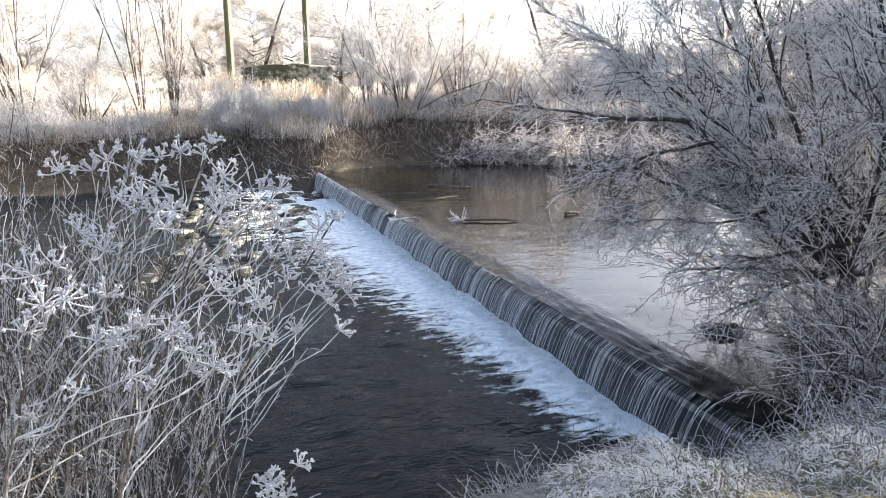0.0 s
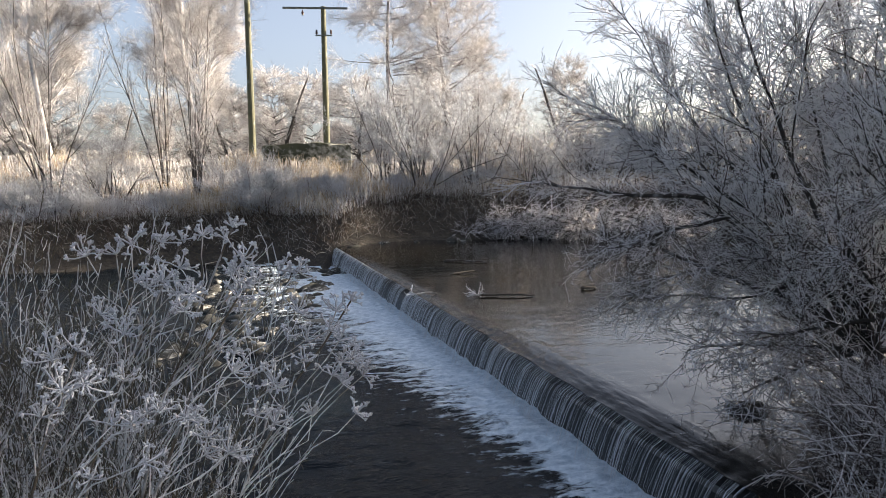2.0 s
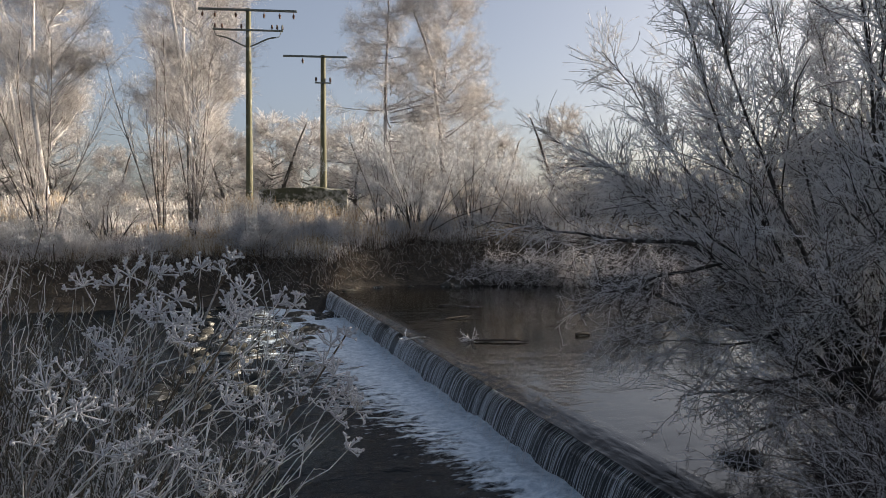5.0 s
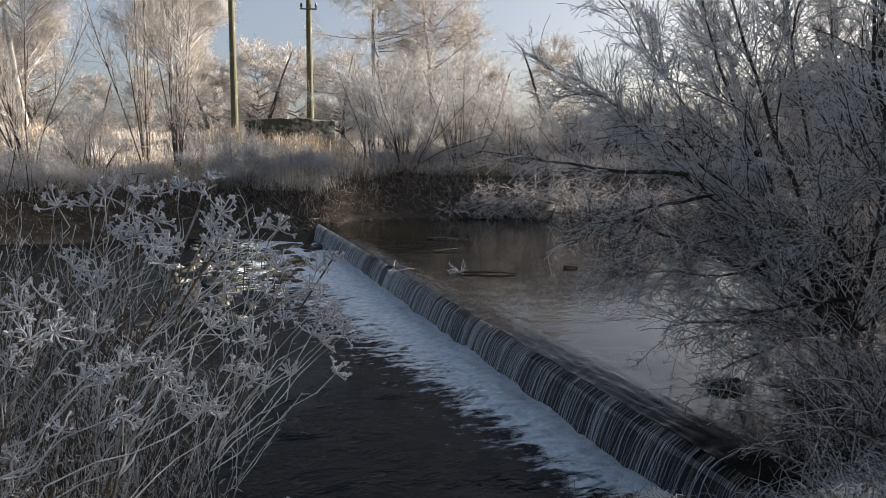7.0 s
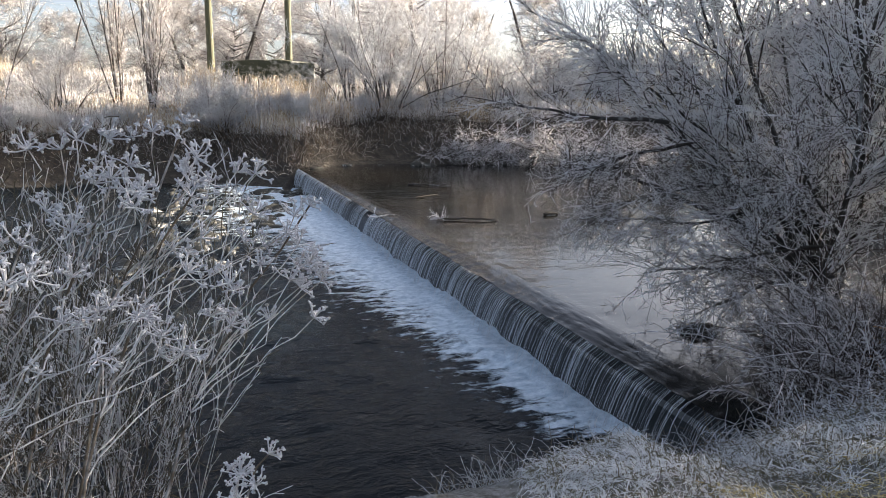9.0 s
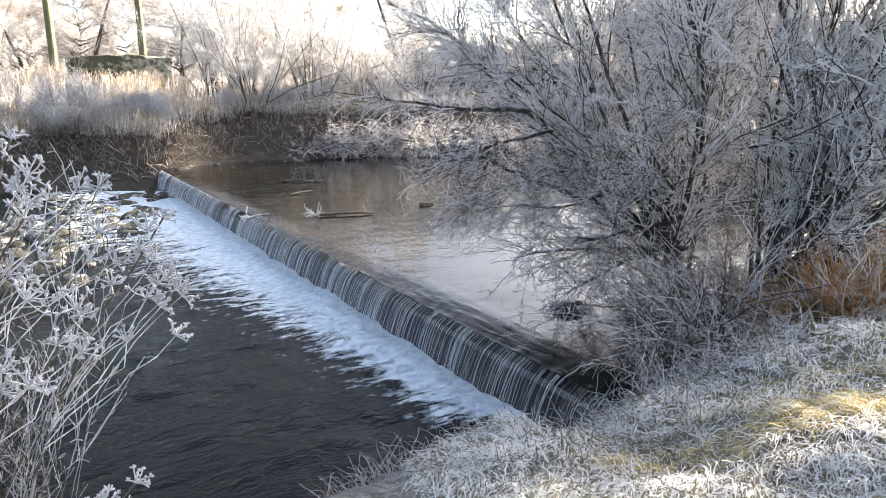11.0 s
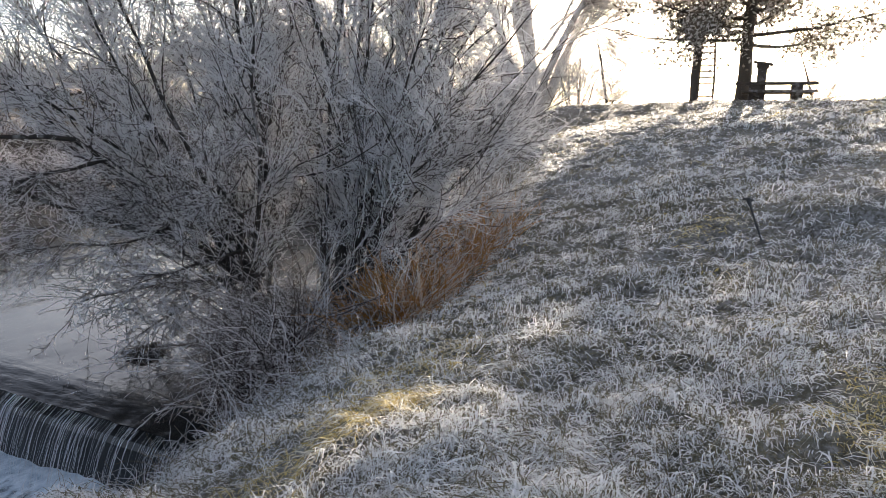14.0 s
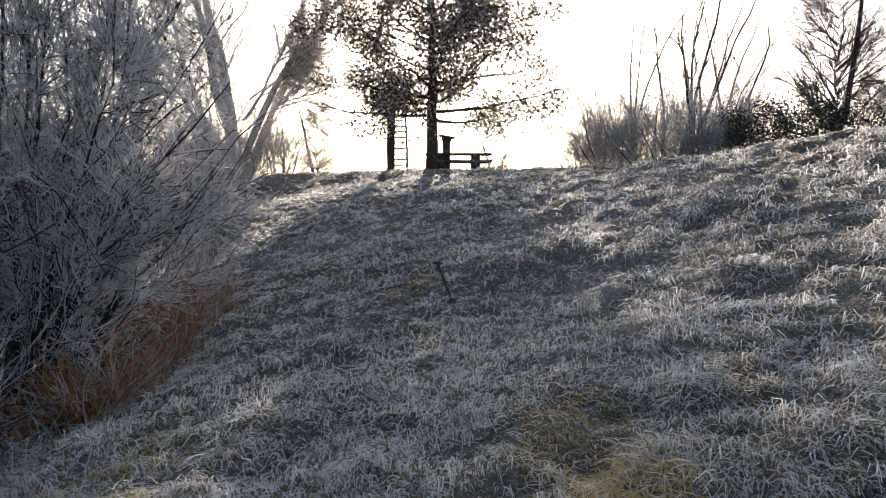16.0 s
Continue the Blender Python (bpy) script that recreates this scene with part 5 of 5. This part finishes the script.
tall_tree("dyke_tree", 30.4, -3.9, 9.5, 172, "bare round-crowned tree behind the dyke", False, (M_STEM, M_STEM), 0.16, None,
          [{"n": 11, "angle": 0.6, "len": 1.1, "rad": 0.022, "steps": 3, "wob": 0.16, "lift": 0.03}, {"n": 7, "angle": 0.65, "len": 0.5, "rad": 0.012, "steps": 1, "wob": 0.2}], (0.6, 1.3))


def ivy_hedge():
    r = np.random.default_rng(173)
    P = (29.4, -3.6, gz(29.4, -3.6) - 0.2)
    n = 420
    c = np.stack((r.normal(0, 0.9, n), r.uniform(-6, 3.4, n), 0 * r.random(n)), -1)
    c[:, 2] = 0.4 + r.random(n) ** 0.8 * (2.4 + 0.8 * vnoise(c[:, 1] * 0.9 + 30, c[:, 0]))
    ob = root("hedge", P, "dark evergreen hedge on top of the dyke", "hedge")
    v, f = leaf_cloud(r, c, 90, 0.24, 0.05)
    tagged(put("leaves", mesh_from("leaves", v, f, False), frosted("dark_ivy_leaf", (0.030, 0.032, 0.020), (0.22, 0.22, 0.2), 0.10, 6, 0.2, 0.4), ob), kind="stuff")
    rows = [((r.normal(0, 0.4), r.uniform(-6, 3.4), 0), (0, 0, 1), 1.8, 0.03) for _ in range(30)]
    st = strands(r, np.array([q[0] for q in rows]), np.array([q[1] for q in rows], float), np.full(30, 1.8), np.full(30, 0.03), 5, 0.2)
    put("stems", mesh_from("stems", *tubes(*st, 5)), M_BARK, ob)


ivy_hedge()
r = np.random.default_rng(126)
for k in range(15):
    x, y, s = -42 + 3.6 * k + r.uniform(-1, 1), 62 + r.uniform(-5, 7), r.uniform(0.42, 0.62)
    copy_thing(tree_d, Matrix.Translation((x, y, gz(x, y))) @ Matrix.Rotation(r.uniform(0, 6.3), 4, "Z") @ Matrix.Diagonal((s * 2.2, s * 2.2, s * 1.7, 1)))
for i, (x, y, s) in enumerate(((60, -30, 0.6), (66, -12, 0.55), (75, 8, 0.5), (80, 25, 0.5), (70, 44, 0.6), (58, 52, 0.6))):
    copy_thing(tree_d, Matrix.Translation((x, y, gz(x, y))) @ Matrix.Rotation(i * 1.3, 4, "Z") @ Matrix.Diagonal((s * 2.2, s * 2.2, s * 1.8, 1)))


# ---- walking pole stuck in the grass
POLE_TIP, POLE_TOP = (6.45, 2.33, gz(6.45, 2.33) - 0.03), (6.57, 2.66, 2.76)


def walking_pole():
    tip, top = Vector(POLE_TIP), Vector(POLE_TOP)
    ob = root("walking_pole", tip, "thin dark walking pole stuck leaning in the grass", "walking pole")
    ob.matrix_world = Matrix.Translation(tip) @ (top - tip).to_track_quat("Z", "Y").to_matrix().to_4x4()
    ln = (top - tip).length
    m_black, _, _ = material("black_rubber", (0.015, 0.015, 0.016), 0.55)
    part("shaft", cyl(0.008, 0.009, ln * 0.54, Matrix.Translation((0, 0, ln * 0.46)), seg=10), m_black, ob)
    part("lower_shaft", cyl(0.003, 0.005, ln * 0.46, seg=8), M_STEEL, ob, "thin steel lower shaft")
    part("basket", cyl(0.055, 0.035, 0.025, Matrix.Translation((0, 0, ln * 0.46)), 14), m_black, ob, "round black plastic basket")
    part("grip", cyl(0.014, 0.018, 0.07, Matrix.Translation((0, 0, ln - 0.06)), 12), m_black, ob)
    part("strap", beam(0.11, 0.03, 0.012, pose(0.0, 0, ln, 0, -12, 0), 0.004), m_black, ob, "folded black wrist strap")


walking_pole()


# ---- the left foreground: frosted shoots and umbels
def sallow():
    r = np.random.default_rng(181)
    for cx, cy, h, n, lean in ((-2.1, 3.6, 2.35, 78, (-0.05, 0.1)), (-1.6, 3.75, 2.05, 56, (0.0, 0.1)), (-2.65, 3.5, 2.5, 72, (-0.1, 0.1)), (-1.75, 2.7, 1.7, 14, (-0.05, 0.1))):
        rows = fan(r, n, lean, 0.17, h, 0.0045, 0.55)
        grown("sallow_bush", (cx, cy, gz(cx, cy) - 0.05), "low willow bush of thin upright shoots furred with frost", "bush", r, rows,
              [{"n": 8, "angle": 0.30, "len": 0.55, "rad": 0.0070, "steps": 4, "wob": 0.16, "lift": 0.09, "lo": 0.2, "tip": 0.8}, {"n": 4, "angle": 0.6, "len": 0.10, "rad": 0.0055, "steps": 2, "wob": 0.25, "tip": 0.9, "lo": 0.1}],
              1, (M_SALLOW, M_SALLOW), (4, 3), "frosted bushes in the foreground", ("stem", "twig_crown"))
    # thin bent weeds tangled among the umbels
    for cx, cy, h, n, lean in ((-1.3, 2.7, 1.3, 14, (-0.04, 0.08)), (-1.6, 2.5, 1.2, 18, (-0.05, 0.05)), (-1.45, 2.2, 0.8, 8, (-0.06, 0.0))):
        rows = fan(r, n, lean, 0.32, h, 0.0036, 0.3)
        grown("tangled_weed", (cx, cy, gz(cx, cy) - 0.05), "tangle of thin bent weed stems furred with frost", "weeds", r, rows,
              [{"n": 7, "angle": 0.7, "len": 0.34, "rad": 0.0030, "steps": 4, "wob": 0.26, "lift": 0.05, "lo": 0.45, "tip": 0.8}, {"n": 4, "angle": 0.8, "len": 0.10, "rad": 0.0036, "steps": 2, "wob": 0.3, "tip": 0.9, "lo": 0.1},
               {"n": 2, "angle": 0.8, "len": 0.03, "rad": 0.0036, "steps": 1, "tip": 0.9, "lo": 0.4}],
              1, (M_STALK, M_STALK), (4, 3), "tangled weeds in the foreground", ("stem", "twig_crown"), wob=0.16)


sallow()


def umbel(r, top, d, size):
    """Rays and knobs of one flower head; returns pieces for one mesh."""
    n = int(r.integers(9, 14))
    _, a, b = frames_of(np.repeat(d[None], n, 0))
    ph = np.arange(n) * 2.4
    op = (np.sqrt((np.arange(n) + 0.5) / n) * 1.5)[:, None]
    dirs = d * np.cos(op) + (a * np.cos(ph)[:, None] + b * np.sin(ph)[:, None]) * np.sin(op)
    rays = strands(r, np.repeat(top[None], n, 0), dirs, size * r.uniform(0.55, 1.25, n), np.full(n, 0.0027), 3, 0.2, 0.05, 0.95)
    ends = rays[0][:, -1]
    m = 6
    kd = unit(np.repeat(dirs, m, 0) + r.normal(0, 0.75, (n * m, 3)))
    knobs = strands(r, np.repeat(ends, m, 0), kd, size * r.uniform(0.14, 0.30, n * m), np.full(n * m, 0.0036), 2, 0.3, 0, 0.85)
    return [tubes(*rays, 4), tubes(*knobs, 4)]


def hogweed(base, tops, seed):
    """A dead umbel plant: one stem, side branches, a head on each."""
    r = np.random.default_rng(seed)
    bx, by = base
    P = np.array((bx, by, gz(bx, by) - 0.05))
    ob = root("hogweed", P, "dead hogweed with flat flower heads thick with hoar frost", "plant", "dead hogweed in the foreground")
    tops = np.array(tops) - P
    tops = np.concatenate((tops, tops + r.normal(0, 1, tops.shape) * (0.085, 0.09, 0.05) - (0.02, 0, 0.07)))
    lead = tops[np.argmax(tops[:, 2])]
    t = np.linspace(0, 1, 9)[:, None]
    stem = lead * t + np.array((-0.07, -0.03, 0.05)) * np.sin(t * 3.1) + r.normal(0, 0.008, (9, 3))
    stem[0] = 0
    stem[-1] = lead
    main = put("stem", mesh_from("stem", *tubes(stem[None], np.linspace(0.0075, 0.0035, 9)[None], 7)), M_STALK, ob, "dark upright stem")
    for q in tops:
        if q is lead or np.allclose(q, lead):
            d = unit((lead - stem[-2])[None])[0]
            top, holder = lead, main
        else:
            f = np.clip((q[2] - r.uniform(0.25, 0.5)) / lead[2], 0.25, 0.92) * 8
            k = int(f)
            a = stem[k] * (1 - f + k) + stem[min(k + 1, 8)] * (f - k)
            u = np.linspace(0, 1, 7)[:, None]
            line = a + (q - a) * u + np.array((0, 0, 0.10)) * np.sin(u * 3.1) * np.linalg.norm(q - a) * r.uniform(-1.2, 0.6) + r.normal(0, 0.016, (7, 3))
            line[0], line[-1] = a, q
            holder = put("side_stem", mesh_from("side_stem", *tubes(line[None], np.linspace(0.0030, 0.0022, 7)[None], 5)), M_REED, ob)
            d = unit((line[-1] - line[-2] + np.array((0, 0, 0.02)))[None])[0]
            top = q
        put("flower_head", mesh_from("flower_head", *joined(umbel(r, top, d, r.uniform(0.042, 0.076)))), M_UMBEL, holder, "flat white frosted flower head")


hogweed((-1.10, 2.55), [(-0.78, 2.80, 3.20), (-0.68, 2.83, 3.23), (-0.62, 2.75, 3.12), (-0.54, 2.95, 3.05), (-0.66, 3.0, 3.0), (-0.47, 2.9, 2.9), (-0.36, 2.95, 2.82)], 201)
hogweed((-1.35, 2.62), [(-1.04, 2.79, 3.17), (-1.13, 2.85, 3.13), (-0.97, 2.88, 3.17), (-0.88, 2.82, 3.08), (-0.75, 2.6, 3.02), (-1.12, 2.7, 2.93), (-0.84, 2.7, 3.0)], 202)
hogweed((-1.2, 2.2), [(-1.06, 2.44, 2.87), (-1.0, 2.25, 2.80), (-0.9, 2.41, 2.78), (-0.77, 2.36, 2.70), (-0.95, 2.28, 2.52), (-1.1, 2.3, 2.7), (-0.73, 2.6, 2.46)], 203)
hogweed((-0.88, 2.6), [(-0.36, 3.1, 2.86), (-0.34, 3.05, 2.75), (-0.35, 2.93, 2.64), (-0.24, 3.0, 2.62), (-0.28, 2.98, 2.7), (-0.44, 2.85, 2.72), (-0.5, 2.7, 2.66)], 204)
hogweed((-1.0, 2.35), [(-0.62, 2.6, 2.75), (-0.72, 2.5, 2.62), (-0.55, 2.6, 2.6), (-0.85, 2.45, 2.66), (-0.6, 2.7, 2.85), (-0.68, 2.75, 2.95)], 205)
hogweed((-0.42, 2.62), [(-0.5, 2.68, 1.97), (-0.4, 2.71, 2.03), (-0.44, 2.66, 1.93)], 207)
